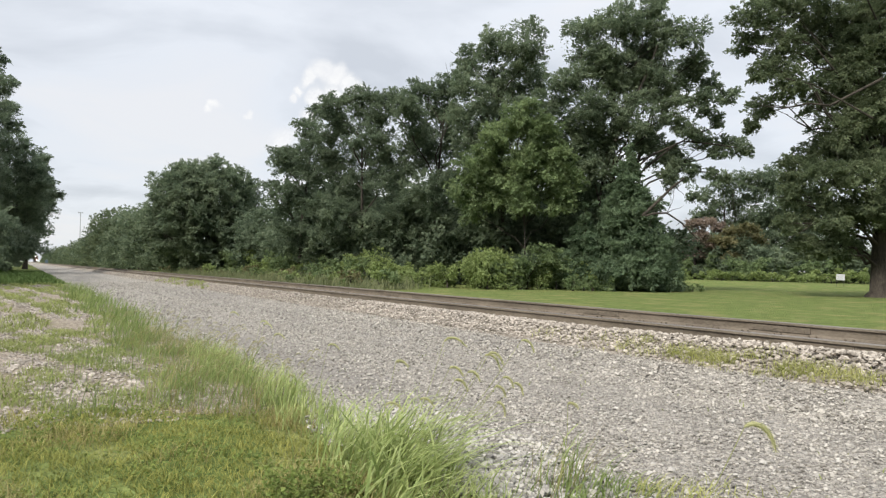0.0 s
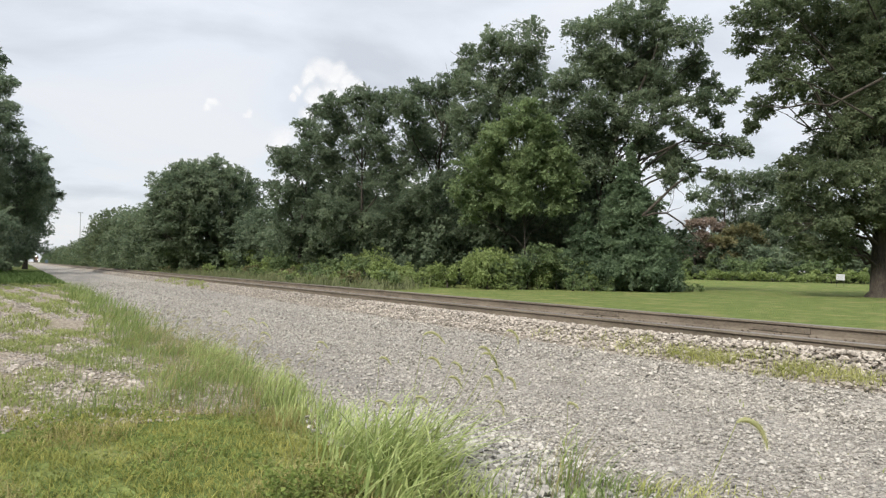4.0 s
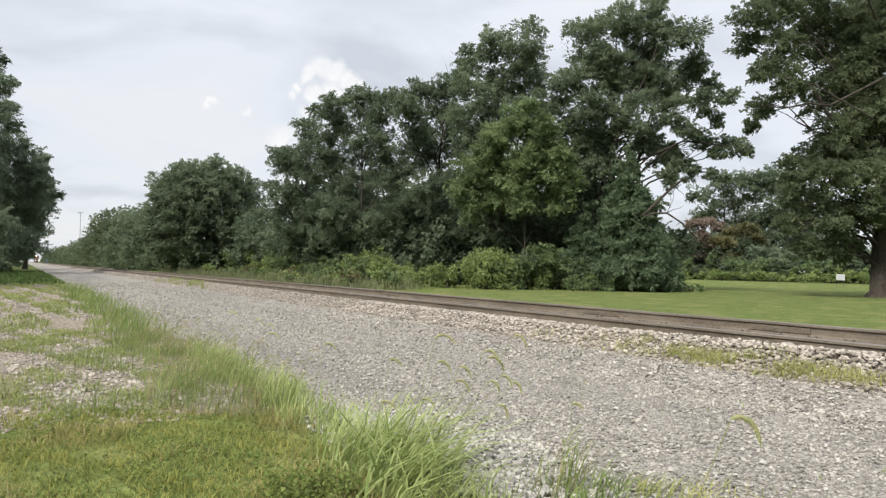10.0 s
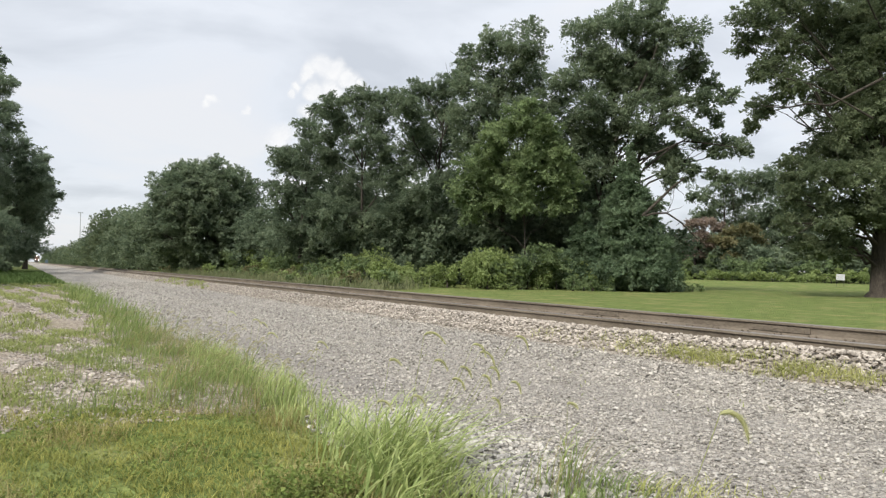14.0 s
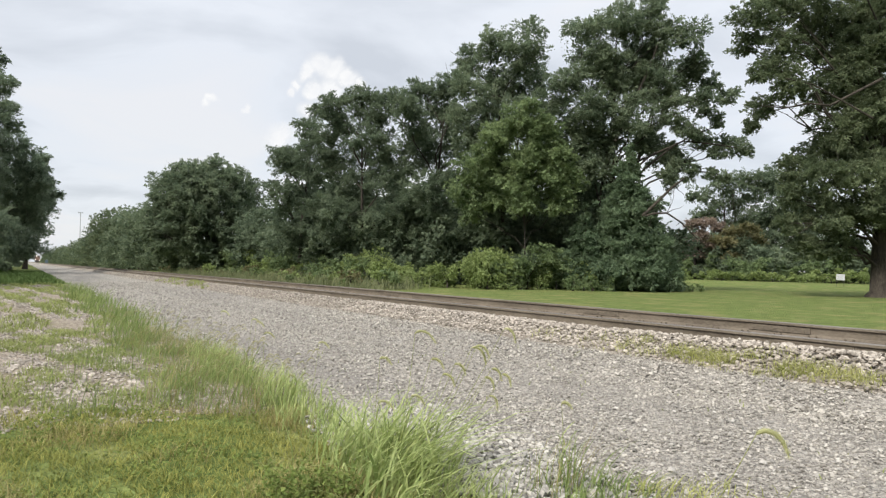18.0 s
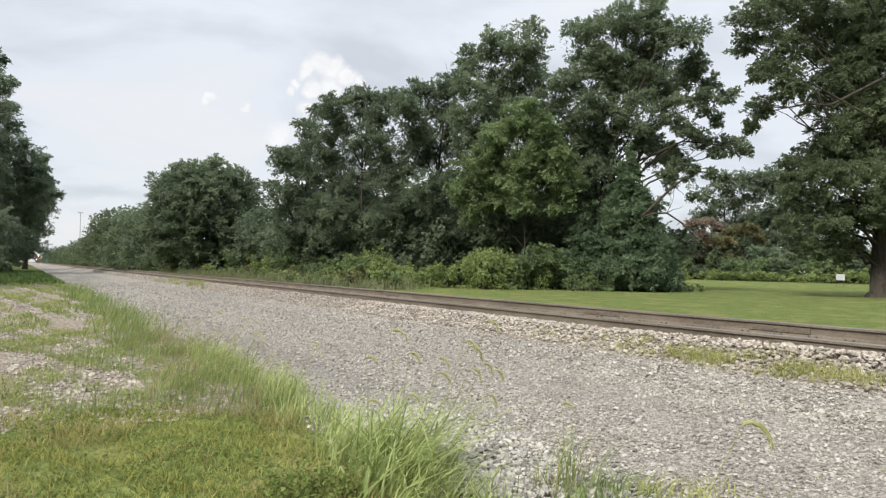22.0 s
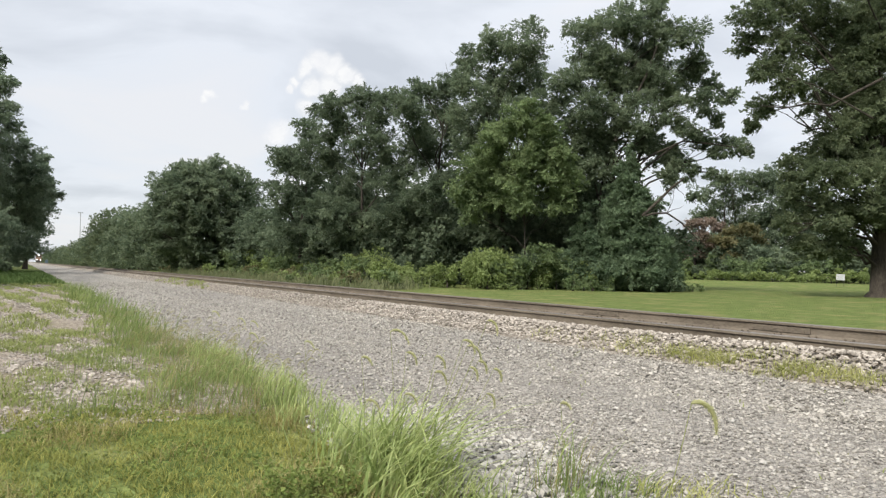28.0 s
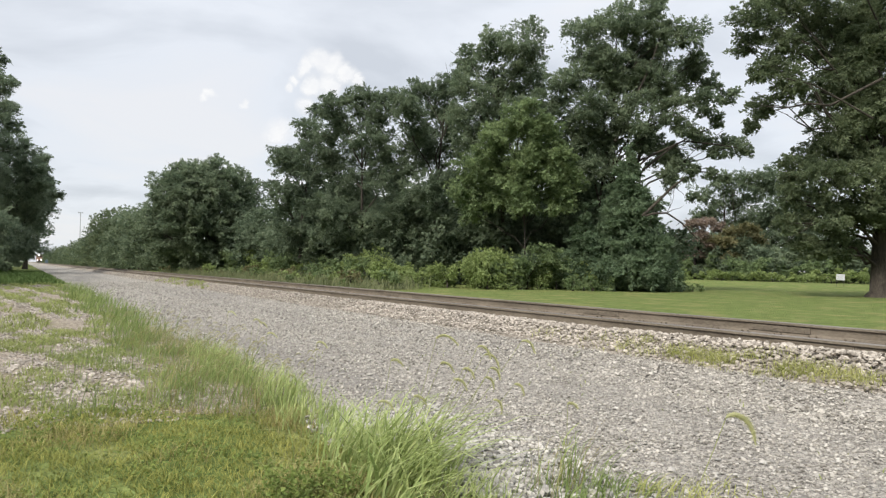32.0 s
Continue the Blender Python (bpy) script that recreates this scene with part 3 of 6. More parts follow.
road_gravel = tagged(put("road_gravel", mesh_from("road_gravel", v, f, M["stone_fine"])), "loose pale grey crushed limestone gravel on the road", "gravel", kind="stuff")

pl = []
for x0, x1, y0, y1, d in ((6.75, 7.52, 1.8, 16, 560), (6.75, 7.52, 16, 42, 190), (7.7, 9.0, 2, 14, 60), (6.8, 7.5, 42, 90, 60)):
    x, y = scatter(x0, x1, y0, y1, d, rng)
    s = rng.uniform(0.035, 0.085, len(x))
    heap = 0.055 * np.clip((8.0 - y) / 4, 0, 1) * np.clip((x - 7.0) / 0.3, 0, 1) * (x < 7.6)
    pl.append(stone_arrays(np.stack([x, y, bed_z(x) + heap + s * 0.16], -1), s, rng, y1 < 20))
v, f = join_arrays(pl)
ballast_stones = tagged(put("ballast_stones", mesh_from("ballast_stones", v, f, M["stone_warm"])), "loose warm white crushed limestone ballast along the rail", "ballast", kind="stuff")

# gravel among the weeds of the verge
pl = []
for x0, x1, y0, y1, d in ((-1.4, 1.6, 5.6, 10, 380), (-1.0, 1.9, 10, 20, 460), (-0.8, 2.0, 20, 40, 240)):
    x, y = scatter(x0, x1, y0, y1, d, rng, lambda x, y: np.clip(wob(x * 1.4, y * 0.4, 1.0, 6.0) * 1.2 + 0.58, 0, 1) * np.clip((1.55 - x) / 0.5, 0.12, 1))
    s = rng.uniform(0.018, 0.062, len(x)) * np.clip(0.8 + y / 40, 1, 1.5)
    pl.append(stone_arrays(np.stack([x, y, height(x, y) + s * 0.10], -1), s, rng, y1 < 12))
v, f = join_arrays(pl)
tagged(put("verge_gravel", mesh_from("verge_gravel", v, f, M["stone_warm"])), "pale gravel showing between weeds of the verge", "gravel", kind="stuff")

# the coarse pebbles at the road's edge
COARSE = ((1.75, 3.05), (2.3, 5.2))


def coarse_keep(x, y):
    return np.clip(1.6 - np.abs(x - 2.16 - 0.06 * y) / 0.44, 0, 1)


x, y = scatter(*COARSE[0], *COARSE[1], 1600, rng, coarse_keep)
s = rng.uniform(0.022, 0.052, len(x))
v, f = stone_arrays(np.stack([x, y, 0.31 + s * 0.22], -1), s, rng)
pebbles = tagged(put("roadside_stones", mesh_from("coarse_stones", v, f, M["stone"])), "coarse pale grey limestone pieces heaped at the road edge", "stones", kind="stuff")
shapes = []
for k in range(8):
    v, f = stone_arrays(np.zeros((1, 3)), np.array([1.0]), rng)
    shapes.append(mesh_from("stone", v, f, M["stone"]))
x, y = scatter(2.0, 2.7, 2.45, 3.9, 300, rng)
for a, b in list(zip(x, y))[:300]:
    o = child(new("stone", shapes[rng.randint(8)]), pebbles)
    s = rng.uniform(0.03, 0.06)
    o.location, o.scale, o.rotation_euler = (a, b, 0.312 + s * 0.34), (s, s, s * 1.2), (rng.uniform(-0.5, 0.5), rng.uniform(-0.5, 0.5), rng.uniform(0, 6.28))

warm_shapes = []
for k in range(8):
    v, f = stone_arrays(np.zeros((1, 3)), np.array([1.0]), rng)
    warm_shapes.append(mesh_from("stone", v, f, M["stone_warm"]))
for owner, kinds, (x0, x1), (y0, y1), (s0, s1), level in ((ballast_stones, warm_shapes, (6.95, 7.48), (2.6, 9.0), (0.05, 0.085), bed_z), (road_gravel, shapes, (2.6, 5.2), (2.3, 4.6), (0.028, 0.05), road_z)):
    x, y = scatter(x0, x1, y0, y1, 300 / ((x1 - x0) * (y1 - y0)), rng)
    for a, b in zip(x, y):
        o = child(new("stone", kinds[rng.randint(8)]), owner)
        s = rng.uniform(s0, s1)
        o.location, o.scale, o.rotation_euler = (a, b, float(level(a)) + s * 0.22), (s, s, s), (0, 0, rng.uniform(0, 6.28))

# ---------------------------------------------------------------- grasses


def blade_arrays(places, tall, wide, lean, rng, way=None, bend=0.5, loose=1.15):
    """Blades of two pieces that bend over: three pairs of corners and a tip."""
    n = len(places)
    a = rng.uniform(0, 2 * math.pi, n)
    if way is not None:
        a = way + rng.normal(0, loose, n)
    dx, dy = np.cos(a), np.sin(a)
    b = a + math.pi / 2 + rng.normal(0, 0.5, n)
    wx, wy = np.cos(b) * wide / 2, np.sin(b) * wide / 2
    ln = np.abs(lean * (1 + bend * rng.normal(0, 0.5, n)))
    out = np.zeros((n, 7, 3))
    for j, (h, o, w) in enumerate(((0, 0, 1), (0.45, 0.22, 0.9), (0.82, 0.62, 0.55), (1.0, 1.0, 0))):
        c = places + np.stack([dx * ln * o * tall, dy * ln * o * tall, tall * h * (1 - 0.25 * np.minimum(ln, 1.2) * o)], -1)
        side = np.stack([wx * w, wy * w, 0 * wx], -1)
        if j < 3:
            out[:, 2 * j], out[:, 2 * j + 1] = c - side, c + side
        else:
            out[:, 6] = c
    q = np.array([(0, 1, 3, 2), (2, 3, 5, 4), (4, 5, 6, 6)])
    tri = np.array([(0, 1, 3), (0, 3, 2), (2, 3, 5), (2, 5, 4), (4, 5, 6)])
    f = tri[None] + (np.arange(n) * 7)[:, None, None]
    return out.reshape(-1, 3), f.reshape(-1, 3)


def grass(name, label, places, tall, wide, lean, material, rng, way=None):
    v, f = blade_arrays(places, tall, wide, lean, rng, way)
    return tagged(put(name, mesh_from(name, v, f, material)), label, "grass", kind="stuff")


WIND = -YAW                                  # the wind blows across the view, towards its right
WIND_A = radians(-YAW)
rng = np.random.RandomState(21)


def on_ground(x, y, z=None):
    return np.stack([x, y, height(x, y) if z is None else np.zeros(len(x)) + z], -1)


def mown_edge(x, y):
    far_side = 6.5 - 0.3 * x + 0.25 * np.sin(x * 3.1)
    return np.clip((far_side - y) / 0.5, 0, 1) * np.clip((2.0 - x + 0.1 * np.sin(y * 5)) / 0.25, 0, 1)


x, y = scatter(-1.3, 2.1, 1.8, 6.9, 3300, rng, lambda x, y: mown_edge(x, y) * np.clip(0.75 + 0.5 * wob(x, y, 4.0, 2.0), 0.25, 1))
grass("mown_grass", "short yellowish green mown grass of the verge", on_ground(x, y), rng.uniform(0.02, 0.075, len(x)) * np.clip(0.9 + 0.5 * wob(x, y, 3.0, 5.0), 0.4, 1.5), rng.uniform(0.003, 0.007, len(x)), 0.95, M["grass_mown"], rng)
x, y = scatter(-0.6, 2.1, 2.2, 5.9, 2300, rng, lambda x, y: mown_edge(x, y) * np.clip(wob(x, y, 1.1, 9) * 1.5 + np.clip(x - 0.5, 0, 1) * 0.7, 0, 1))
grass("dry_grass", "straw-coloured dry stalks in the mown grass", on_ground(x, y), rng.uniform(0.04, 0.12, len(x)), rng.uniform(0.0025, 0.0045, len(x)), 0.8, M["grass_dry"], rng)


def tall_keep(x, y):
    mid = 1.62 + 0.16 * np.sin(y * 0.9) + 0.008 * y
    start = np.clip((y - (5.0 - 0.25 * x)) / 1.4, 0, 1)
    return np.clip(1.2 - np.abs(x - mid) / (0.55 + 0.1 * np.sin(y * 2.1)), 0, 1) * np.clip(1.15 - y / 60, 0.2, 1) * start * np.clip(0.45 + 1.3 * wob(x, y, 2.4, 7.0), 0.03, 1)


def tall_size(x, y, rng):
    return np.clip(0.75 + 0.5 * wob(x, y, 1.9), 0.3, 1.2) * rng.uniform(0.3, 1.05, len(x)) * np.clip((y - 4.2) / 2.0, 0.3, 1)


x, y = scatter(0.6, 2.6, 4.4, 12, 1250, rng, tall_keep)
grass("tall_grass", "tall fresh green roadside grass leaning in the wind", on_ground(x, y), 0.37 * tall_size(x, y, rng), rng.uniform(0.003, 0.008, len(x)), 0.75, M["grass_tall"], rng, WIND_A)
x, y = scatter(0.5, 2.4, 12, 36, 300, rng, tall_keep)
grass("tall_grass", "tall fresh green roadside grass along the gravel road", on_ground(x, y), 0.5 * tall_size(x, y, rng), rng.uniform(0.008, 0.018, len(x)), 0.55, M["grass_tall"], rng, WIND_A)
x, y = scatter(0.5, 2.2, 4.8, 12, 300, rng, tall_keep)
grass("dry_grass", "dry brownish stalks among the tall grass", on_ground(x, y), rng.uniform(0.12, 0.36, len(x)), rng.uniform(0.003, 0.006, len(x)), 0.55, M["grass_dry"], rng, WIND_A)
x, y = scatter(1.45, 2.25, 2.6, 5.4, 1100, rng, lambda x, y: np.clip(1.1 - np.abs(x - 1.95 - 0.06 * np.sin(y * 4)) / 0.22, 0, 1))
grass("edge_grass", "bright green grass fringe at the road edge", on_ground(x, y), rng.uniform(0.08, 0.26, len(x)), rng.uniform(0.004, 0.009, len(x)), 0.7, M["grass_lush"], rng, WIND_A)
x, y = scatter(1.5, 2.3, 4.9, 9.5, 1300, rng, lambda x, y: np.clip(1.1 - np.abs(x - 1.93 - 0.08 * np.sin(y * 2.3)) / 0.26, 0, 1) * np.clip(0.5 + wob(x, y, 2.2, 3.0), 0.05, 1))
grass("edge_grass", "bright green grass fringe at the road edge", on_ground(x, y), rng.uniform(0.12, 0.34, len(x)), rng.uniform(0.005, 0.011, len(x)), 0.55, M["grass_lush"], rng, WIND_A)


x, y = scatter(0.7, 2.3, 4.9, 13, 60, rng, tall_keep)
pieces = []
for a, b in zip(x, y):
    h = 0.22 + rng.uniform(0, 0.26)
    top = np.array((a + 0.09, b - 0.05, float(height(a, b)) + h))
    arc = [top + np.array((0.05 * u, -0.03 * u, 0.035 * math.sin(u * 2.6))) for u in np.linspace(0, 1.1, 5)]
    pieces.append(tube(arc, [0.0015, 0.0042, 0.0048, 0.004, 0.001], 5))
    pieces.append(tube([(a, b, float(height(a, b))), (a + 0.02, b - 0.01, float(height(a, b)) + 0.6 * h), top], [0.0015, 0.0013, 0.001], 3))
SEEDING = pieces


def patchy(seed, bias):
    return lambda x, y: np.clip(wob(x, y * 0.6, 2.3, seed) * 1.7 + 0.7 * wob(x, y, 0.8, seed + 3) + bias, 0, 1)


x, y = scatter(-2.0, 1.5, 6.0, 14, 1500, rng, patchy(2.0, 0.38))
grass("verge_weeds", "low patchy weeds growing through the gravel verge", on_ground(x, y), rng.uniform(0.025, 0.09, len(x)), rng.uniform(0.004, 0.009, len(x)), 0.9, M["weed"], rng)
x, y = scatter(-3.2, 1.8, 14, 44, 330, rng, lambda x, y: np.clip(wob(x * 2.0, y * 0.4, 1.0, 2.0) * 1.7 + 0.3, 0, 1))
grass("verge_weeds", "low patchy weeds growing through the gravel verge", on_ground(x, y), rng.uniform(0.04, 0.14, len(x)), rng.uniform(0.008, 0.018, len(x)), 0.8, M["weed"], rng)
x, y = scatter(0.1, 1.4, 5.9, 10.5, 260, rng, patchy(5.0, 0.2))
grass("seeding_grass", "sparse tall seeding grass stalks", on_ground(x, y), rng.uniform(0.15, 0.38, len(x)), rng.uniform(0.003, 0.007, len(x)), 0.4, M["grass_tall"], rng, WIND_A)
# grass of the bank, its blades coloured as if in tree shade
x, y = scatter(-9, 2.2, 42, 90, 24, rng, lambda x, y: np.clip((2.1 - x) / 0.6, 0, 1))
grass("bank_grass", "green bank grass below the trees, their shade put into its colour", on_ground(x, y), rng.uniform(0.12, 0.35, len(x)), rng.uniform(0.03, 0.06, len(x)), 0.6, M["grass_bank"], rng)


def weed_patch(x, y):
    return np.clip(wob(x * 1.5, y * 1.6, 2.0, 1.2) * 1.3 + 0.75, 0.05, 1) * np.clip(1.3 - np.abs(x - 6.90) / (0.20 + 0.05 * np.sin(y * 3.0)), 0, 1) * np.clip((6.9 - y) / 0.5, 0.10, 1) * np.clip((y - 3.1) / 0.4, 0.1, 1)


x, y = scatter(6.5, 7.35, 2.6, 8.6, 4200, rng, weed_patch)
grass("ballast_weeds", "yellow-green weeds growing along the ballast", on_ground(x, y, np.maximum(bed_z(x), road_z(x)) + 0.01), rng.uniform(0.03, 0.15, len(x)), rng.uniform(0.003, 0.007, len(x)), 0.9, M["weed_pale"], rng)
x, y = scatter(6.7, 7.4, 31, 44, 150, rng, lambda x, y: np.clip(wob(x * 2, y, 0.9, 4.2) * 2 + 0.3, 0, 1))
grass("ballast_weeds", "yellow-green weeds growing along the ballast", on_ground(x, y, bed_z(x) + 0.01), rng.uniform(0.06, 0.2, len(x)), rng.uniform(0.015, 0.03, len(x)), 0.9, M["weed"], rng)
x, y = scatter(2.1, 3.5, 2.1, 3.0, 150, rng, lambda x, y: np.clip((2.78 - y) / 0.3, 0, 1))
grass("roadside_weeds", "thin green weeds in the gravel beside the road", on_ground(x, y, 0.31), rng.uniform(0.03, 0.10, len(x)), rng.uniform(0.003, 0.007, len(x)), 0.9, M["weed_pale"], rng)
x, y = scatter(3.0, 6.5, 2.0, 9, 5, rng)
grass("road_weeds", "scattered small weeds in the gravel road", on_ground(x, y, road_z(x)), rng.uniform(0.02, 0.06, len(x)), rng.uniform(0.006, 0.012, len(x)), 1.0, M["weed"], rng)
x, y = scatter(17.5, 24, 41, 115, 50, rng, lambda x, y: np.clip(0.6 + wob(x, y, 0.5, 3.0), 0.1, 1))
grass("meadow_grass", "tall tan and green meadow grass before the brush", on_ground(x, y), rng.uniform(0.3, 1.0, len(x)) * np.clip(0.9 + 0.6 * wob(x, y, 0.4, 8.0), 0.4, 1.5), rng.uniform(0.02, 0.05, len(x)), 0.4, M["grass_meadow"], rng, WIND_A)
x, y = scatter(18.5, 22.5, 40, 110, 30, rng)
grass("meadow_grass", "grey-green uncut grass at the foot of the brush", on_ground(x, y), rng.uniform(0.2, 0.5, len(x)), rng.uniform(0.02, 0.04, len(x)), 0.7, M["grass_meadow"], rng, WIND_A)

v, f = join_arrays(SEEDING)
tagged(put("grass_seed_heads", mesh_from("grass_seed_heads", v, f, M["seed_dull"], True)), "pale nodding seed heads over the tall grass", "grass", kind="stuff")

# ---------------------------------------------------------------- trees and shrubs


def leaf_arrays(places, sizes, out_dir, rng, up=0.6):
    """A folded diamond for each leaf, facing roughly up and outwards."""
    n = len(places)
    nrm = out_dir * 0.8 + np.array((0, 0, up * 0.7)) + rng.normal(0, 0.5, (n, 3))
    return leaf_quads(places, sizes, nrm, rng.normal(size=(n, 3)))


def leaf_quads(places, sizes, nrm, along):
    n = len(places)
    nrm = nrm / (np.linalg.norm(nrm, axis=1)[:, None] + 1e-9)
    b = np.cross(nrm, along)
    b /= np.linalg.norm(b, axis=1)[:, None] + 1e-9
    t = np.cross(b, nrm)
    s = sizes[:, None]
    v = np.stack([places - t * s * 0.5, places + b * s * 0.32 + nrm * s * 0.08 - t * s * 0.05, places + t * s * 0.6 - nrm * s * 0.12, places - b * s * 0.32 + nrm * s * 0.08 - t * s * 0.05], 1)
    return v.reshape(-1, 3), np.arange(n * 4).reshape(n, 4)


def crown_leaves(lobes, rng, leaf, cover, squash=0.95, reach=0.9, droop=0.25):
    """Boughs of leaves: flat sprays that grow outwards from each lobe and hang a little at their tips, with loose leaves inside."""
    P, S, N, T = [], [], [], []
    for (x, y, z, r) in lobes:
        c = np.array((x, y, z))
        ln0 = min(max(0.42 * r, 0.22), reach)
        m = int(np.clip(cover * 4.2 * (r / ln0) ** 2, 14, 520))
        # clumps over the lobe, with shade between them, and sprays over the top of each clump
        n = int(6 + 6 * r)
        cd = rng.normal(size=(n, 3))
        cd[:, 2] += 0.2
        cd /= np.linalg.norm(cd, axis=1)[:, None]
        cc = c + cd * (r * rng.uniform(0.4, 1.0, n))[:, None] * np.array((1, 1, squash))
        cr = r * rng.uniform(0.28, 0.50, n)
        k = rng.randint(0, n, m)
        d = rng.normal(size=(m, 3))
        d[:, 2] = np.where(d[:, 2] < 0, 0.4 * d[:, 2], d[:, 2])
        d /= np.linalg.norm(d, axis=1)[:, None]
        root = cc[k] + d * (cr[k] * rng.uniform(0.1, 1.05, m) ** 0.5)[:, None] * np.array((1.1, 1.1, 0.75))
        way = 0.5 * cd[k] + 0.8 * d + rng.normal(0, 0.4, (m, 3)) - np.array((0, 0, 0.3 * droop))
        way /= np.linalg.norm(way, axis=1)[:, None]
        ln = ln0 * rng.uniform(0.5, 1.25, m)
        nrm = d * 0.5 + cd[k] * 0.25 + np.array((0, 0, 0.75)) + rng.normal(0, 0.3, (m, 3))
        side = np.cross(nrm, way)
        side /= np.linalg.norm(side, axis=1)[:, None] + 1e-9
        nrm = np.cross(way, side)
        each = np.maximum((1.75 * (ln / leaf) ** 2).astype(int), 5)
        k = np.repeat(np.arange(m), each)
        t = rng.uniform(0, 1, len(k)) ** 0.8
        w = rng.normal(0, 0.27, len(k)) * (1.15 - 0.75 * t)
        up = rng.normal(0, 0.10, len(k)) - droop * t * t
        q = root[k] + (way[k] * (t - 0.35)[:, None] + side[k] * w[:, None] + nrm[k] * up[:, None]) * ln[k][:, None]
        P.append(q)
        S.append(leaf * rng.uniform(0.65, 1.35, len(k)))
        N.append(nrm[k] + rng.normal(0, 0.30, (len(k), 3)))
        T.append(way[k] + side[k] * (np.sign(w) * rng.uniform(0.1, 1.1, len(k)))[:, None] + nrm[k] * (-0.3 * t)[:, None])
        j = int((2.5 + cover) * (r / leaf) ** 1.4)
        g = np.clip(rng.normal(size=(j, 3)), -1.5, 1.5) * r * 0.4
        P.append(c + g)
        S.append(leaf * rng.uniform(1.0, 1.9, j))
        N.append(g / r + rng.normal(0, 0.6, (j, 3)))
        T.append(rng.normal(size=(j, 3)))
    return np.concatenate(P), np.concatenate(S), np.concatenate(N), np.concatenate(T)


def limb_path(a, b, rng, n=6, sag=0.03):
    a, b = np.array(a, float), np.array(b, float)
    t = np.linspace(0, 1, n)[:, None]
    p = a + (b - a) * t
    ln = np.linalg.norm(b - a)
    p[1:-1] += rng.normal(0, 0.035 * ln, (n - 2, 3))
    p[:, 2] += np.sin(t[:, 0] * math.pi) * sag * ln
    return p


SWAYING = []


def make_tree(kind, leaf_key, label, x, y, z, seed, lobes, leaf=0.22, cover=3.2, girth=None, squash=0.95, group="", limbs=True, sways=False, reach=0.9):
    rng = np.random.RandomState(seed)
    top = max(l[2] for l in lobes)
    tree = tagged(empty(kind, (x, y, z)), label, "tree" if "shrub" not in kind else "shrub", group)
    g = girth or 0.022 * top + 0.05
    main = max(lobes, key=lambda l: l[2] - 0.6 * math.hypot(l[0], l[1]))
    p = np.array([(0, 0, -0.15), (0, 0, 0.35), (0.04, 0.03, 0.12 * top), (main[0] * 0.12, main[1] * 0.12, 0.35 * top), (main[0] * 0.45, main[1] * 0.45, 0.62 * top), (main[0] * 0.9, main[1] * 0.9, 0.9 * top)])
    rad = np.array([1.75, 1.25, 1.0, 0.8, 0.5, 0.12]) * g
    v, f = tube(p, rad, 12, 0.07)
    put("trunk", mesh_from("trunk", v, f, M["bark"], True), tree)
    if limbs:
        for (lx, ly, lz, lr) in lobes:
            if lr < 0.045 * top:
                continue
            h = min(lz * rng.uniform(0.5, 0.85), 0.8 * top)
            s = np.array([np.interp(h, p[:, 2], p[:, k]) for k in range(3)])
            path = limb_path(s, (lx, ly, lz + 0.2 * lr), rng)
            r0 = min(g * 0.55, 0.14) * (1 - 0.6 * h / top)
            pieces = [tube(path, np.linspace(r0, 0.025, len(path)), 6)]
            for k in range(3):
                e = np.array((lx, ly, lz)) + rng.normal(0, 0.5, 3) * lr
                pieces.append(tube(limb_path(path[3 + k % 2], e, rng, 4), np.linspace(r0 * 0.35, 0.012, 4), 4))
            v, f = join_arrays(pieces)
            put("limb", mesh_from("limb", v, f, M["bark"], True), tree)
    P, S, N, T = crown_leaves(lobes, rng, leaf, cover, squash, reach)
    keep = P[:, 2] > 0.02
    v, f = leaf_quads(P[keep], S[keep], N[keep], T[keep])
    crown = put("crown", mesh_from("crown", v, f, M["leaf_" + leaf_key]), tree)
    if sways:
        SWAYING.append((crown, seed))
    return tree


def round_lobes(w, h, seed):
    """Lobes of a full round crown, w in radius and h high, that reaches close to the ground."""
    rng = np.random.RandomState(seed)
    out = []
    for k in range(62):
        u = 1 - 2 * (k + 0.5) / 62
        a = 2.39996 * k
        e = math.sqrt(1 - u * u)
        r = rng.uniform(1.5, 2.5)
        c = rng.uniform(0.9, 1.06)
        out.append((e * math.cos(a) * (w - r) * c, e * math.sin(a) * (w - r) * c, max(1.5, 0.44 * h + u * (0.56 * h - r) * c), r))
    return out + [(rng.uniform(-3, 3), rng.uniform(-3, 3), z, 3.6) for z in (4.5, 7, 9.5, 12)]


def cone_lobes(h, w, seed):
    """Lobes of a cone-shaped crown: whorls that narrow to a pointed top."""
    rng = np.random.RandomState(seed)
    out, z = [(0.0, 0.0, h - 0.25, 0.32)], h - 0.9
    while z > 0.5:
        wide = w * (1 - z / h) ** 0.8 * rng.uniform(0.85, 1.12)
        n = max(1, int(2.6 * wide))
        a0 = rng.uniform(0, 6.28)
        r = 0.34 * wide + 0.34
        for k in range(n):
            a = a0 + k * 6.283 / n + rng.uniform(-0.2, 0.2)
            e = max(0.0, wide - 0.75 * r) * rng.uniform(0.8, 1.1)
            out.append((e * math.cos(a), e * math.sin(a), max(0.6, z + rng.uniform(-0.25, 0.25)), r))
        z -= 1.25 * r
    return out


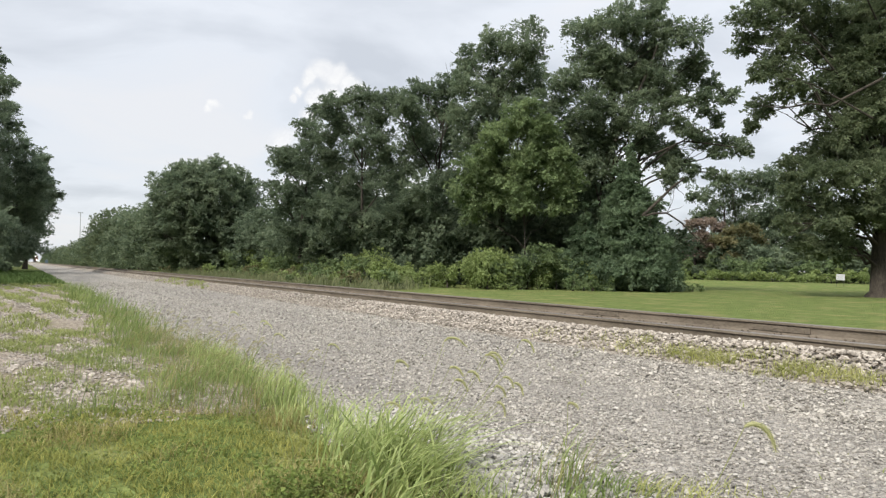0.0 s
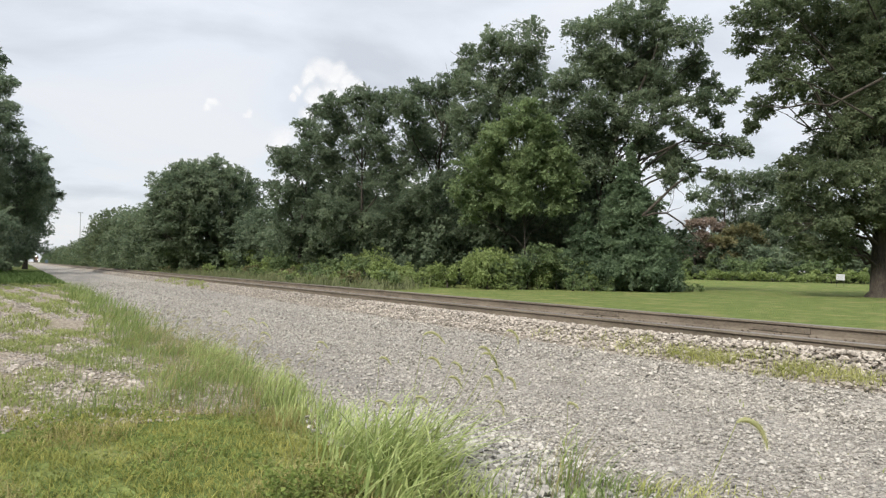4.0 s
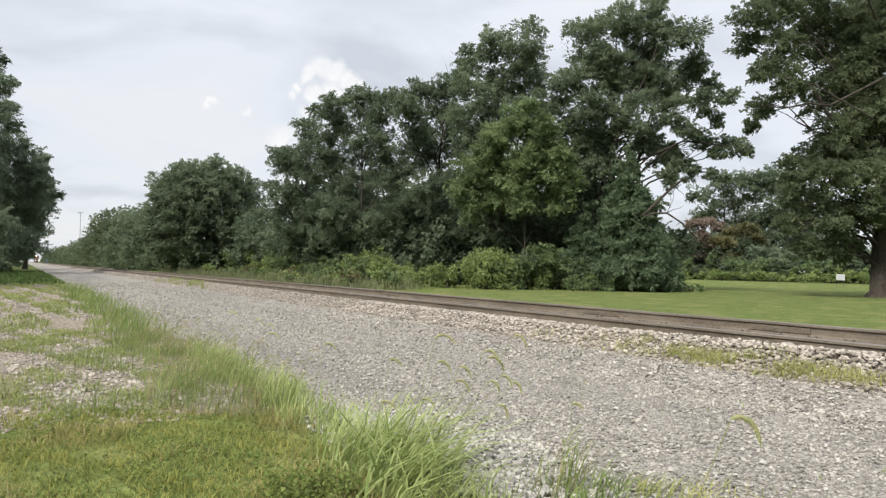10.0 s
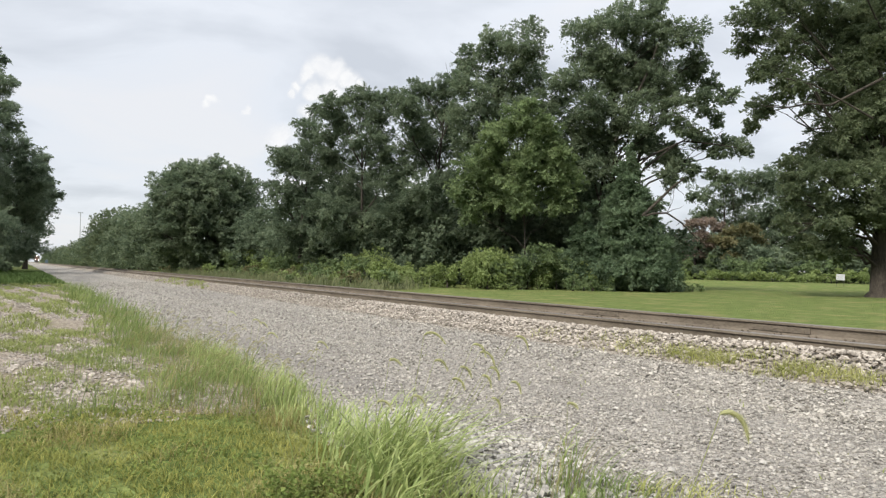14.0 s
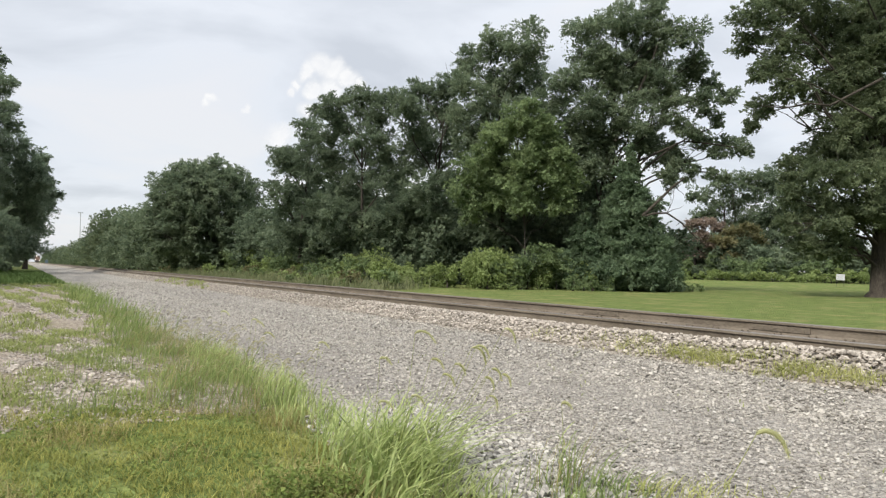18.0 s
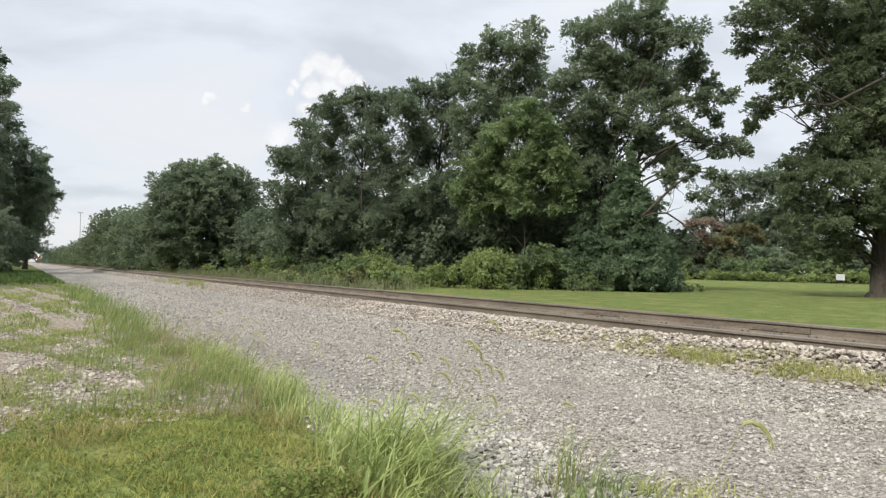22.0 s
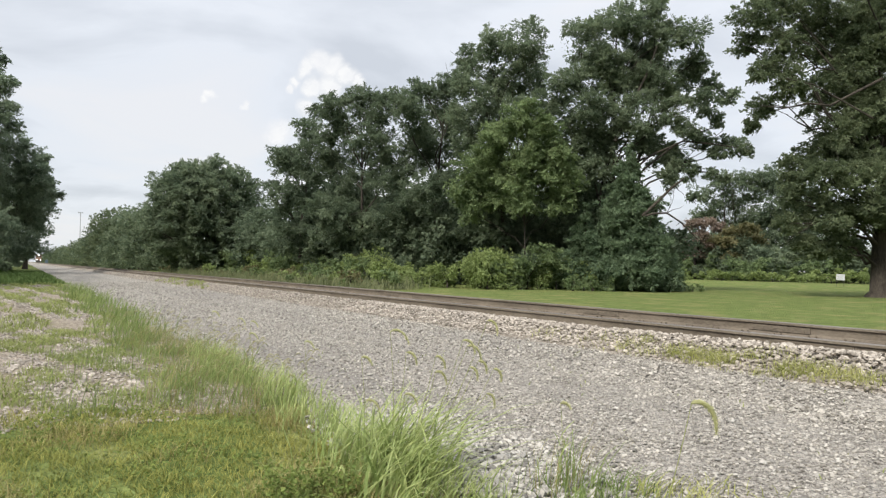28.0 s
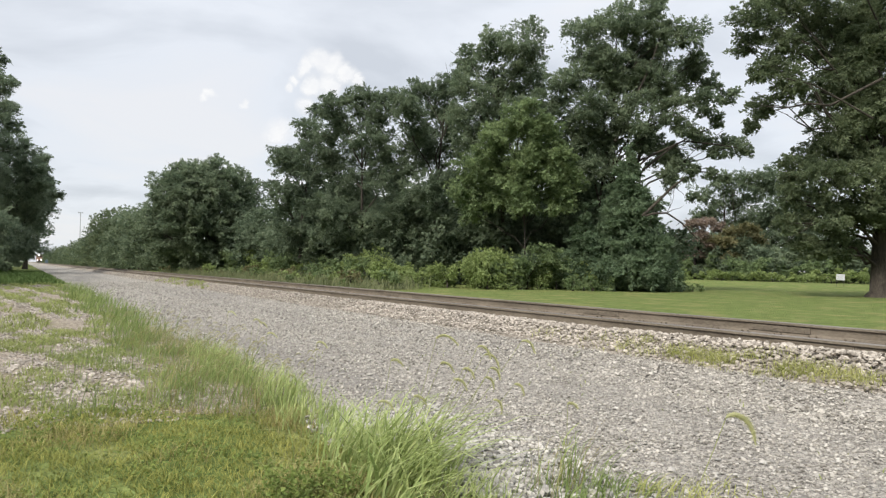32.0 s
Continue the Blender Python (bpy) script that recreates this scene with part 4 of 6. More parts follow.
TREES = [
    ("broadleaf_tree", "mid", "tall spreading broadleaf tree with dark green leaves and bare lower limbs", 41.4, 41.6, -0.10, 120,
     [(-1.9,1.8,20.7,2.1), (-0.2,-0.4,21.8,1.9), (2.6,-1.4,22.6,1.8), (4.4,-3.4,20.9,1.7), (-3.1,1.2,16.6,1.9), (1.5,1.6,18.4,2.5), (4.7,-0.1,19.0,2.2), (6.4,-2.0,18.3,1.6), (-0.9,0.8,13.6,2.2), (0.2,-2.5,13.6,1.8), (2.8,-3.6,14.2,1.6), (4.1,-5.8,14.8,1.3), (8.5,-4.6,16.0,0.9), (6.9,-3.0,12.4,1.1), (7.2,-5.7,11.8,1.1), (5.2,-0.4,11.7,1.5), (6.6,-1.0,11.0,1.0), (-2.2,1.4,10.2,1.9), (7.0,-7.4,11.0,0.6), (5.3,-5.9,13.4,0.7), (-3.3,-0.4,14.5,1.7), (-1.6,0.7,11.7,1.8), (-3.2,1.8,12.3,1.5), (-3.0,1.8,8.1,1.7), (6.0,-3.4,18.8,1.1), (7.6,-3.7,17.1,0.9), (3.0,-5.0,12.7,1.0), (5.7,-5.5,10.9,0.7), (2.2,-3.8,8.8,1.0), (4.2,0.3,12.6,1.3), (4.2,-1.5,16.4,1.4), (0.4,-0.9,15.8,1.9), (-0.9,-0.2,18.2,1.9), (0.3,0.4,11.6,1.6), (2.3,-2.0,17.2,1.8), (2.0,-1.4,12.2,1.4), (-1.6,-0.4,9.6,1.5), (2.4,-2.2,20.4,1.7), (2.6,-3.9,9.5,0.9), (3.5,-4.9,9.4,0.85), (4.6,-6.1,9.1,0.65), (3.3,-3.0,10.8,1.0), (5.3,-6.6,8.8,0.4)]),
    ("broadleaf_tree", "mid", "tall dark green broadleaf tree in the grove", 35.5, 48.7, -0.10, 119,
     [(-1.8,3.0,19.9,1.5), (-0.9,-0.0,20.5,1.9), (0.1,-2.7,20.5,1.8), (2.6,-0.3,18.6,1.9), (-0.1,0.5,17.6,2.4), (-3.9,-1.2,15.7,1.9), (0.1,-3.6,14.4,2.0), (-1.0,-0.3,13.4,2.3), (4.8,0.2,12.1,2.2), (-4.5,-0.5,12.5,2.0), (-1.1,-2.2,9.3,2.3), (-1.7,1.1,7.6,2.3), (2.7,0.3,5.3,2.4), (3.0,-3.0,15.3,1.3)]),
    ("broadleaf_tree", "dark", "dark green broadleaf tree in the grove", 32.8, 56.1, -0.10, 118,
     [(0.1,2.8,18.4,1.8), (1.0,-0.5,18.5,1.6), (-3.7,-1.5,15.3,2.0), (1.7,1.6,16.0,2.5), (-1.0,1.3,12.4,2.6), (2.8,1.3,11.7,2.6), (-1.6,-2.0,7.8,2.4), (-2.1,1.7,5.4,2.4), (2.8,1.1,5.0,2.6), (1.3,2.8,3.9,2.2)]),
    ("broadleaf_tree", "dark", "dark green broadleaf tree with gaps of sky between its boughs", 28.8, 63.2, -0.10, 117,
     [(-2.9,0.9,17.2,1.8), (-0.9,-1.4,17.3,1.9), (1.2,-3.2,17.0,1.8), (-1.3,3.3,15.0,2.7), (-0.2,-2.6,14.2,2.5), (-0.1,3.0,10.9,2.9), (0.9,-4.2,10.3,2.5), (0.6,1.4,6.8,2.8), (1.6,-4.2,6.0,2.3), (-3.6,-0.6,6.2,2.4), (0.4,1.0,3.9,2.2)]),
    ("broadleaf_tree", "dark", "dark green broadleaf tree at the end of the grove", 25.6, 72.2, -0.10, 116,
     [(0.3,-1.5,15.7,1.7), (-2.2,-0.2,13.1,1.6), (0.1,2.8,12.3,2.4), (0.2,-4.0,12.1,2.5), (-2.8,-2.3,8.5,2.1), (1.3,1.2,7.8,2.7), (-2.1,-2.3,4.5,2.3), (2.0,-1.4,4.0,2.3), (-3.0,0.5,9.9,1.0), (2.3,1.8,18.7,1.0)]),
    ("round_crowned_tree", "mid", "broad round-crowned tree with dense green leaves", 23.1, 105.9, -0.10, 66, round_lobes(9.2, 17.9, 6)),
    ("young_tree", "light", "lighter green young tree in front of the grove", 33.4, 42.9, -0.10, 121,
     [(-1.9,-1.6,13.2,1.3), (-2.7,-0.5,11.8,1.5), (-0.2,-1.8,11.4,1.7), (0.5,-2.7,9.0,1.5), (0.1,1.8,9.9,2.0), (0.7,-1.2,7.9,1.7), (-1.5,1.1,7.4,1.8), (1.6,-2.7,6.6,1.3), (-1.4,3.6,9.6,1.4), (-3.2,2.0,9.3,1.5), (-4.2,2.4,7.6,1.4), (-3.4,2.2,5.9,1.4), (-2.9,0.9,10.4,1.2), (-0.8,-1.8,9.6,1.5), (0.8,-2.2,10.4,1.4), (-1.8,-1.2,8.4,1.4), (1.9,-2.8,8.2,1.2), (-0.4,-2.2,12.3,1.1), (-1.2,-1.5,6.4,1.2), (2.2,-1.6,9.6,1.2)]),
    ("conical_tree", "cone", "dense dark green cone-shaped tree reaching the ground", 39.6, 38.1, -0.10, 122, cone_lobes(11.2, 3.9, 5)),
    ("conical_tree", "cone", "low dark green cone-shaped tree against the taller one", 36.6, 39.6, -0.10, 123, cone_lobes(6.6, 2.6, 9)),
    ("park_tree", "warm", "huge old shade tree with low hanging boughs on the lawn", 50.4, 25.1, -0.10, 82,
     [(-9.1,3.8,18.4,1.3), (-7.9,5.1,17.4,1.1), (-6.0,3.8,19.6,1.8), (-3.3,3.0,20.3,1.8), (-6.5,3.4,16.6,1.6), (-2.4,3.5,17.6,1.9), (-0.1,2.3,19.1,2.2), (1.1,0.7,19.7,2.6), (-8.8,3.3,14.9,1.0), (-7.4,2.1,13.9,1.3), (-6.8,4.4,12.9,1.1), (-7.7,4.9,11.5,0.6), (-3.1,2.3,14.0,1.8), (0.6,2.0,15.1,2.2), (-3.1,0.7,11.2,1.9), (0.9,0.9,11.3,2.2), (-3.2,2.6,10.1,1.6), (-5.1,3.1,8.6,1.3), (-5.3,0.6,7.6,1.7), (-3.3,-0.5,7.2,1.9), (-2.5,3.4,5.7,1.7), (-1.8,1.5,5.0,1.8), (-2.4,-1.0,5.8,1.7), (-3.7,1.3,3.2,1.2), (-5.2,2.4,3.2,1.2), (-4.9,-0.3,20.9,1.7), (0.4,-1.2,22.1,1.9), (0.5,-3.2,15.4,1.8), (4.0,-1.7,10.8,2.4), (0.3,-2.9,5.4,1.8), (-6.2,3.0,6.8,1.0), (-0.2,1.9,3.3,1.0), (-0.4,2.2,9.3,1.6), (-1.8,-0.1,8.9,1.5), (-5.2,0.8,5.2,1.3), (-6.9,2.4,4.6,1.0), (-1.6,0.8,13.0,1.8), (-1.0,0.3,16.6,2.0), (0.5,-0.5,13.2,1.9), (-2.4,1.2,15.8,1.5), (-0.2,-1.2,17.6,1.8), (-1.8,-0.6,12.2,1.4)]),
    ("broadleaf_tree", "mid", "distant broadleaf tree with open crown across the road", 135.1, 100.6, -0.20, 118,
     [(-2.9,4.6,19.0,2.6), (-0.6,0.4,20.9,3.1), (-0.0,-3.8,21.3,2.7), (-0.6,3.0,15.1,3.4), (3.7,-1.6,16.3,3.8), (3.9,0.7,10.7,3.9), (3.9,-5.7,20.4,3.1), (-5.3,3.4,14.2,1.8), (-5.2,5.6,18.2,1.0)]),
    ("broadleaf_tree", "dark", "dark green tree across the road", 139.0, 88.9, -0.20, 119,
     [(-0.4,2.3,20.7,4.2), (1.6,-1.5,19.9,4.1), (-2.0,-1.3,13.7,4.7), (-2.3,3.0,11.5,4.4), (3.7,-1.5,11.5,4.8), (-3.8,-1.1,6.5,4.5), (-7.4,0.9,6.4,3.5), (3.5,-2.8,6.6,4.6), (10.3,-2.6,4.4,3.4), (8.6,-8.3,4.9,3.5)]),
    ("flowering_tree", "pink", "spreading mimosa tree with brownish pink blossom", 115.7, 93.7, -0.20, 126,
     [(-2.6,-1.6,10.7,1.8), (0.1,-3.1,11.1,1.7), (-5.0,-0.2,8.0,1.8), (-1.0,-2.4,8.5,2.0), (5.4,-1.7,10.6,1.6), (-2.3,0.4,6.3,1.8), (-3.9,2.8,6.0,1.4), (0.8,-4.0,6.9,1.8), (0.7,-1.0,5.0,1.7), (-2.3,1.3,4.3,1.5)]),
    ("flowering_tree", "olive", "spreading mimosa tree with olive brown foliage", 121.0, 88.1, -0.20, 127,
     [(-0.0,-0.0,9.3,2.2), (-0.4,-3.4,9.9,1.9), (-4.2,0.1,7.1,2.4), (2.4,0.5,6.2,2.7), (4.0,-2.2,7.9,2.0), (-3.3,-1.1,4.4,1.9), (2.5,-2.0,4.5,2.0)]),
    ("broadleaf_tree", "grey", "tall narrow-topped tree beside the gravel road", -3.5, 75.8, 0.30, 125,
     [(0.9,-1.1,19.5,1.1), (1.6,-4.7,16.5,1.1), (1.9,-0.6,15.0,1.1), (0.2,-3.3,16.6,1.8), (0.7,-3.5,13.1,2.0), (-1.8,2.8,14.9,3.2), (-1.3,0.3,19.2,2.0), (-0.5,-1.0,21.6,1.5), (2.4,-1.3,13.4,0.8), (-1.9,0.9,8.4,3.1), (-0.9,-0.8,4.3,2.5), (0.9,-3.3,4.2,2.0), (0.6,2.3,9.3,2.1), (-0.7,-2.6,1.8,1.8), (1.2,1.8,2.4,1.7)]),
    ("broadleaf_tree", "grey", "leafy green tree overhanging the gravel road verge", -1.2, 84.9, 0.30, 126,
     [(-0.5,-3.0,12.5,1.9), (1.0,-3.7,11.4,1.7), (2.1,-4.6,9.4,1.9), (0.6,-3.5,8.1,2.6), (3.0,-0.2,8.3,1.4), (1.7,-2.1,5.7,2.1), (0.2,0.4,4.0,2.5), (1.3,-4.2,2.9,1.6), (-1.9,0.4,8.3,2.9), (-2.3,1.3,3.6,2.7), (2.5,0.4,11.5,1.3), (3.3,0.1,9.8,0.9), (-0.3,-1.1,2.0,1.5), (1.0,2.9,2.0,1.1), (-1.7,-2.3,1.7,1.3)]),
    ("broadleaf_tree", "grey", "leafy green tree in the row beside the gravel road", 0.4, 122.5, 0.30, 127,
     [(0.9,-0.8,12.5,2.2), (1.7,-4.7,9.7,2.2), (1.1,-3.2,6.5,2.0), (0.3,1.8,3.6,1.6), (-0.9,0.7,8.3,2.6), (-1.2,-2.5,3.9,2.0), (2.6,-2.4,11.2,1.2), (-0.0,1.6,2.3,1.2), (-1.3,2.0,2.4,1.6)]),
]
GROWN = {}
for kind, leaf_key, label, x, y, z, seed, lobes in TREES:
    far = math.hypot(x, y) > 85
    GROWN[seed] = make_tree(kind, leaf_key, label, x, y, z, seed, lobes, leaf=0.27 if kind == "round_crowned_tree" else 0.16 if kind == "conical_tree" else 0.33 if far else 0.17, cover=7.0 if far else 7.8,
                            girth={"park_tree": 0.72, "young_tree": 0.07, "conical_tree": 0.12, "round_crowned_tree": 0.35}.get(kind, 0.30 if far else 0.19), squash=0.45 if kind == "flowering_tree" else 0.95,
                            sways=True, reach=1.25 if far else 0.55 if kind == "conical_tree" else 0.9)

# long bare limbs that stand out against the sky
for seed, r0, way in ((82, 0.11, [(-2.5, -1.2, 14.3), (-3.8, -0.4, 13.5), (-5.4, 0.6, 12.5), (-6.7, 1.3, 12.6), (-7.9, 2.1, 12.3), (-9.4, 2.9, 12.4)]),
                      (82, 0.07, [(-3.5, -1.1, 11.6), (-5.0, -0.3, 12.5), (-6.9, 0.8, 13.7), (-8.4, 1.8, 14.1)]),
                      (120, 0.10, [(-0.8, -1.4, 7.5), (0.9, -2.5, 9.6), (2.4, -3.5, 11.1), (4.1, -4.6, 12.4), (6.0, -5.7, 13.2)]),
                      (120, 0.09, [(0.3, -0.9, 6.6), (1.6, -2.4, 8.6), (3.0, -4.2, 9.5), (4.4, -5.8, 9.3), (5.2, -6.6, 9.0)]),
                      (120, 0.10, [(-1.0, -1.9, 8.6), (0.9, -3.1, 10.6), (3.1, -4.5, 11.8), (5.0, -5.7, 11.6), (7.0, -6.8, 11.3)]),
                      (120, 0.13, [(0.1, 0.0, 3.5), (0.9, -0.6, 7.5), (1.9, -1.4, 12.0), (2.9, -2.1, 16.5), (3.6, -2.6, 20.0)]),
                      (120, 0.11, [(0.0, 0.1, 3.0), (-0.9, 0.6, 7.0), (-1.8, 1.2, 11.5), (-2.3, 1.5, 16.0), (-2.0, 1.7, 20.0)]),
                      (120, 0.13, [(0.9, -0.6, 7.5), (2.2, -0.6, 10.4), (3.8, -0.5, 13.6), (4.8, -0.4, 17.6)]),
                      (120, 0.12, [(-0.9, 0.6, 7.0), (-0.7, 0.2, 10.5), (0.2, 0.3, 14.5), (1.0, 0.9, 18.0)]),
                      (120, 0.16, [(-0.8, -1.0, 11.9), (0.4, -1.8, 15.1), (1.5, -2.5, 17.9), (2.2, -3.0, 20.6)])):
    v, f = tube(way, np.linspace(r0, 0.03, len(way)), 7)
    put("limb", mesh_from("limb", v, f, M["bark"], True), GROWN[seed])


def dome(rng, w, h, n, low=0.18):
    """Lobes of a free-standing crown w wide and h high."""
    out = []
    for k in range(n):
        u = (k + 0.5) / n
        zz = h * (low + (0.93 - low) * u)
        rr = 0.55 * w * math.sqrt(max(0.06, 1 - (max(0, u - 0.35) / 0.68) ** 2)) * rng.uniform(0.35, 0.75)
        a = k * 2.4 + rng.uniform(-0.4, 0.4)
        out.append((rr * math.cos(a), rr * math.sin(a), zz, h * rng.uniform(0.13, 0.2)))
    return out


# rows of trees that run off along the track
rng = np.random.RandomState(5)
protos, coarse = [], []
for k, key in enumerate(("mid", "warm", "dark")):
    form = dome(rng, 10 + k, 14.2 - k, 18, 0.05)
    protos.append(make_tree("wayside_tree", key, "leafy green tree in the row along the track", 20.5 + 2 * k, 172 + 12 * k, -0.2, 60 + k, form, leaf=0.40, cover=2.4, reach=1.4,
                            group="trees along the track", limbs=False))
    coarse.append(make_tree("wayside_tree", key, "leafy green tree in the far row along the track", 22.5 + k, 260 + 16 * k, -0.2, 70 + k, form[::2] + form[1::4], leaf=0.66, cover=1.3, reach=1.6,
                            group="trees along the track", limbs=False))
spots = []
yy = 140.0
while yy < 900:
    spots.append((21.5 + rng.uniform(-2, 3), yy, rng.uniform(0.66, 0.90)))
    yy += 9 + yy * 0.024
for yy in np.arange(96, 700, 16):
    spots.append((-6.5 - rng.uniform(0, 3) - 0.004 * yy, yy + rng.uniform(-3, 3), rng.uniform(1.05, 1.3)))
for k in range(14):                                   # behind and beside the camera, closing the place round
    a = radians(100 + k * 17.5)
    spots.append((60 * math.sin(a) - 25, 60 * math.cos(a), rng.uniform(0.9, 1.2)))
spots += [(21.5, 226, 1.3), (22.5, 262, 1.2), (20.5, 148, 0.95)]       # taller ones in the row
spots += [(-9.5, 37, 0.95), (-9, 48, 1.0), (-8.5, 59, 1.0)]       # unseen trees added to the roadside row, to shade the bank
for k in range(16):                                   # beyond the lawn
    spots.append((128 + rng.uniform(0, 14), -40 + k * 17 + rng.uniform(-3, 3), rng.uniform(0.7, 0.95)))
for k, (x, y, s) in enumerate(spots):
    near = 90 < y < 270 and -12 < x < 30
    o = copy_thing((protos if near else coarse)[k % 3], pose(x, y, float(height(x, y)) - 0.1, 0, 0, rng.uniform(0, 360)))
    o.scale = (s, s, s)

# brush in front of the grove
rng = np.random.RandomState(8)


def make_shrub(x, y, w, h, key, label, leaf=0.16, cover=3.6, n=8):
    lob = [(rng.uniform(-0.36, 0.36) * w, rng.uniform(-0.36, 0.36) * w, h * rng.uniform(0.12, 0.78), h * rng.uniform(0.2, 0.3)) for k in range(n)]
    return make_tree("shrub", key, label, x, y, float(height(x, y)), rng.randint(9999), lob, leaf, cover * (0.62 if leaf < 0.25 else 0.95), 0.05, group="brush along the grove", limbs=False)


line = [(25.5, 125), (25.0, 105), (24.8, 90), (24.5, 75), (24.5, 62), (25, 53), (26, 46), (30, 42.5), (34, 40.5), (38, 38.5), (42, 37.5)]
for (x0, y0), (x1, y1) in zip(line, line[1:]):
    for k in range(5):
        t = (k + rng.uniform(0.1, 0.9)) / 5
        x, y = x0 + (x1 - x0) * t, y0 + (y1 - y0) * t
        h = rng.choice((1.4, 1.8, 2.3, 3.4)) * rng.uniform(0.85, 1.15) if y > 41 else rng.uniform(1.2, 2.4)
        make_shrub(x + rng.uniform(-0.9, 1.6), y + rng.uniform(-0.4, 1.2), h * 1.3, h, "brush" if rng.uniform() < 0.8 else "light", "bright green leafy shrub at the edge of the grove", 0.20 if y > 60 else 0.13, 2.8)
for k in range(34):                                   # low weeds and brambles between the brush and the track
    y = 42 + 78 * (k / 33) ** 1.3
    make_shrub(20.6 + rng.uniform(-1.4, 1.8), y, 2.4, rng.uniform(0.8, 1.7), ("light", "brush", "olive")[k % 3], "low grey-green brambles along the track", 0.16, 2.0, 6)
for k in range(20):                                   # dark undergrowth under the trees
    t = k / 19
    make_shrub(27.5 + 14 * t + rng.uniform(-0.8, 0.8), 68 - 27 * t ** 0.75 + rng.uniform(-0.5, 2), 5.5, rng.uniform(4.5, 7.0), "dark" if k % 3 else "mid", "dark green undergrowth in the shade of the grove", 0.27, 2.4, 9)
for k in range(14):                                   # thick understorey behind the first trees
    t = k / 13
    make_shrub(33 + 13 * t + rng.uniform(-1, 1), 80 - 31 * t ** 0.8 + rng.uniform(-1, 1), 8, rng.uniform(10, 14) - 3.5 * t, "dark" if k % 2 else "mid", "tall dark green understorey inside the grove", 0.40, 3.0, 11)
for x, y, h in ((46.0, 46.5, 10.0), (48.5, 46.0, 9.0), (44.5, 48.5, 11.5), (50.5, 45.0, 7.0)):
    make_shrub(x, y, 7, h, "dark", "tall dark green understorey behind the tall tree", 0.34, 3.0, 11)
for x, y, h in ((121.5, 98.5, 10.0), (125.0, 94.0, 11.0)):
    make_shrub(x, y, 10, h, "mid", "dark green thicket behind the blossoming tree", 0.45, 3.0, 10)
for x, y, h in ((26.8, 90.0, 7.5), (28.2, 94.0, 9.0), (28.6, 88.0, 10.5)):
    make_shrub(x, y, 6, h, "dark", "dark green undergrowth at the end of the grove", 0.30, 3.0, 10)
for k in range(3):                                    # between the round tree and the grove
    make_shrub(27.0 + 1.6 * k, 83.0 - 2.5 * k, 6, rng.uniform(6, 8), "dark", "dark green undergrowth at the end of the grove", 0.34, 3.0, 10)
for k in range(20):                                   # thicket behind the hedge beyond the road
    make_shrub(119 + rng.uniform(-1, 2), 118 - 4.0 * k, 9, rng.uniform(6, 9), "mid" if k % 2 else "dark", "dark green thicket beyond the road", 0.5, 2.6, 9)
for k in range(9):                                    # shrubs hiding the trunks of the grove's corner
    make_shrub(29 + k * 1.3, 41.5 - 0.32 * k + rng.uniform(-0.3, 0.3), 3.0, rng.uniform(2.2, 3.4), ("brush", "light", "mid")[k % 3], "green shrub crowding the trunks of the grove", 0.14, 2.6)
for x, y, h in ((-3.4, 66, 3.0), (-2.9, 71, 3.2), (-2.6, 77, 3.2), (-2.2, 84, 3.2), (-2.0, 93, 3.2), (-4.8, 70, 4.2)):
    make_shrub(x, y, 4.5, h, "mid", "leafy undergrowth below the roadside trees", 0.26, 2.8, 9)
for k in range(12):                                   # low ground cover before the cone-shaped tree
    make_shrub(33.5 + k * 0.98, 37.6 - 0.12 * k + rng.uniform(-0.3, 0.3), 2.4, rng.uniform(0.9, 1.5), "light", "low dark green ground cover at the lawn's edge", 0.13, 2.4)
for k in range(30):                                   # low bright growth before the hedge
    make_shrub(105 + rng.uniform(-1, 2) + 0.22 * k, 106 - 2.1 * k, 5.0, rng.uniform(1.6, 2.8), "brush", "bright green weeds and shrubs beyond the road", 0.26, 1.8, 6)
for k in range(34):                                   # hedge beyond the road
    make_shrub(110 + rng.uniform(-1, 3) + 0.22 * k, 108 - 1.95 * k, 6.0, rng.uniform(3.2, 5.6), "light" if k % 3 else "mid", "green hedge shrub beyond the road", 0.34, 2.2)

# clover in the mown verge
rng = np.random.RandomState(17)
x, y = scatter(-1.3, 1.8, 2.0, 6.2, 1500, rng, lambda x, y: mown_edge(x, y) * np.clip(wob(x, y, 2.6, 4.0) * 1.8 + 0.35 - 0.35 * np.clip(x - 0.6, 0, 1), 0, 1))
P = on_ground(x, y) + np.stack([0 * x, 0 * x, rng.uniform(0.015, 0.06, len(x))], -1)
v, f = leaf_arrays(P, rng.uniform(0.012, 0.03, len(x)), np.zeros((len(x), 3)), rng, 1.6)
tagged(put("clover", mesh_from("clover", v, f, M["clover"])), "low dark green clover patches in the mown verge", "clover", kind="stuff")

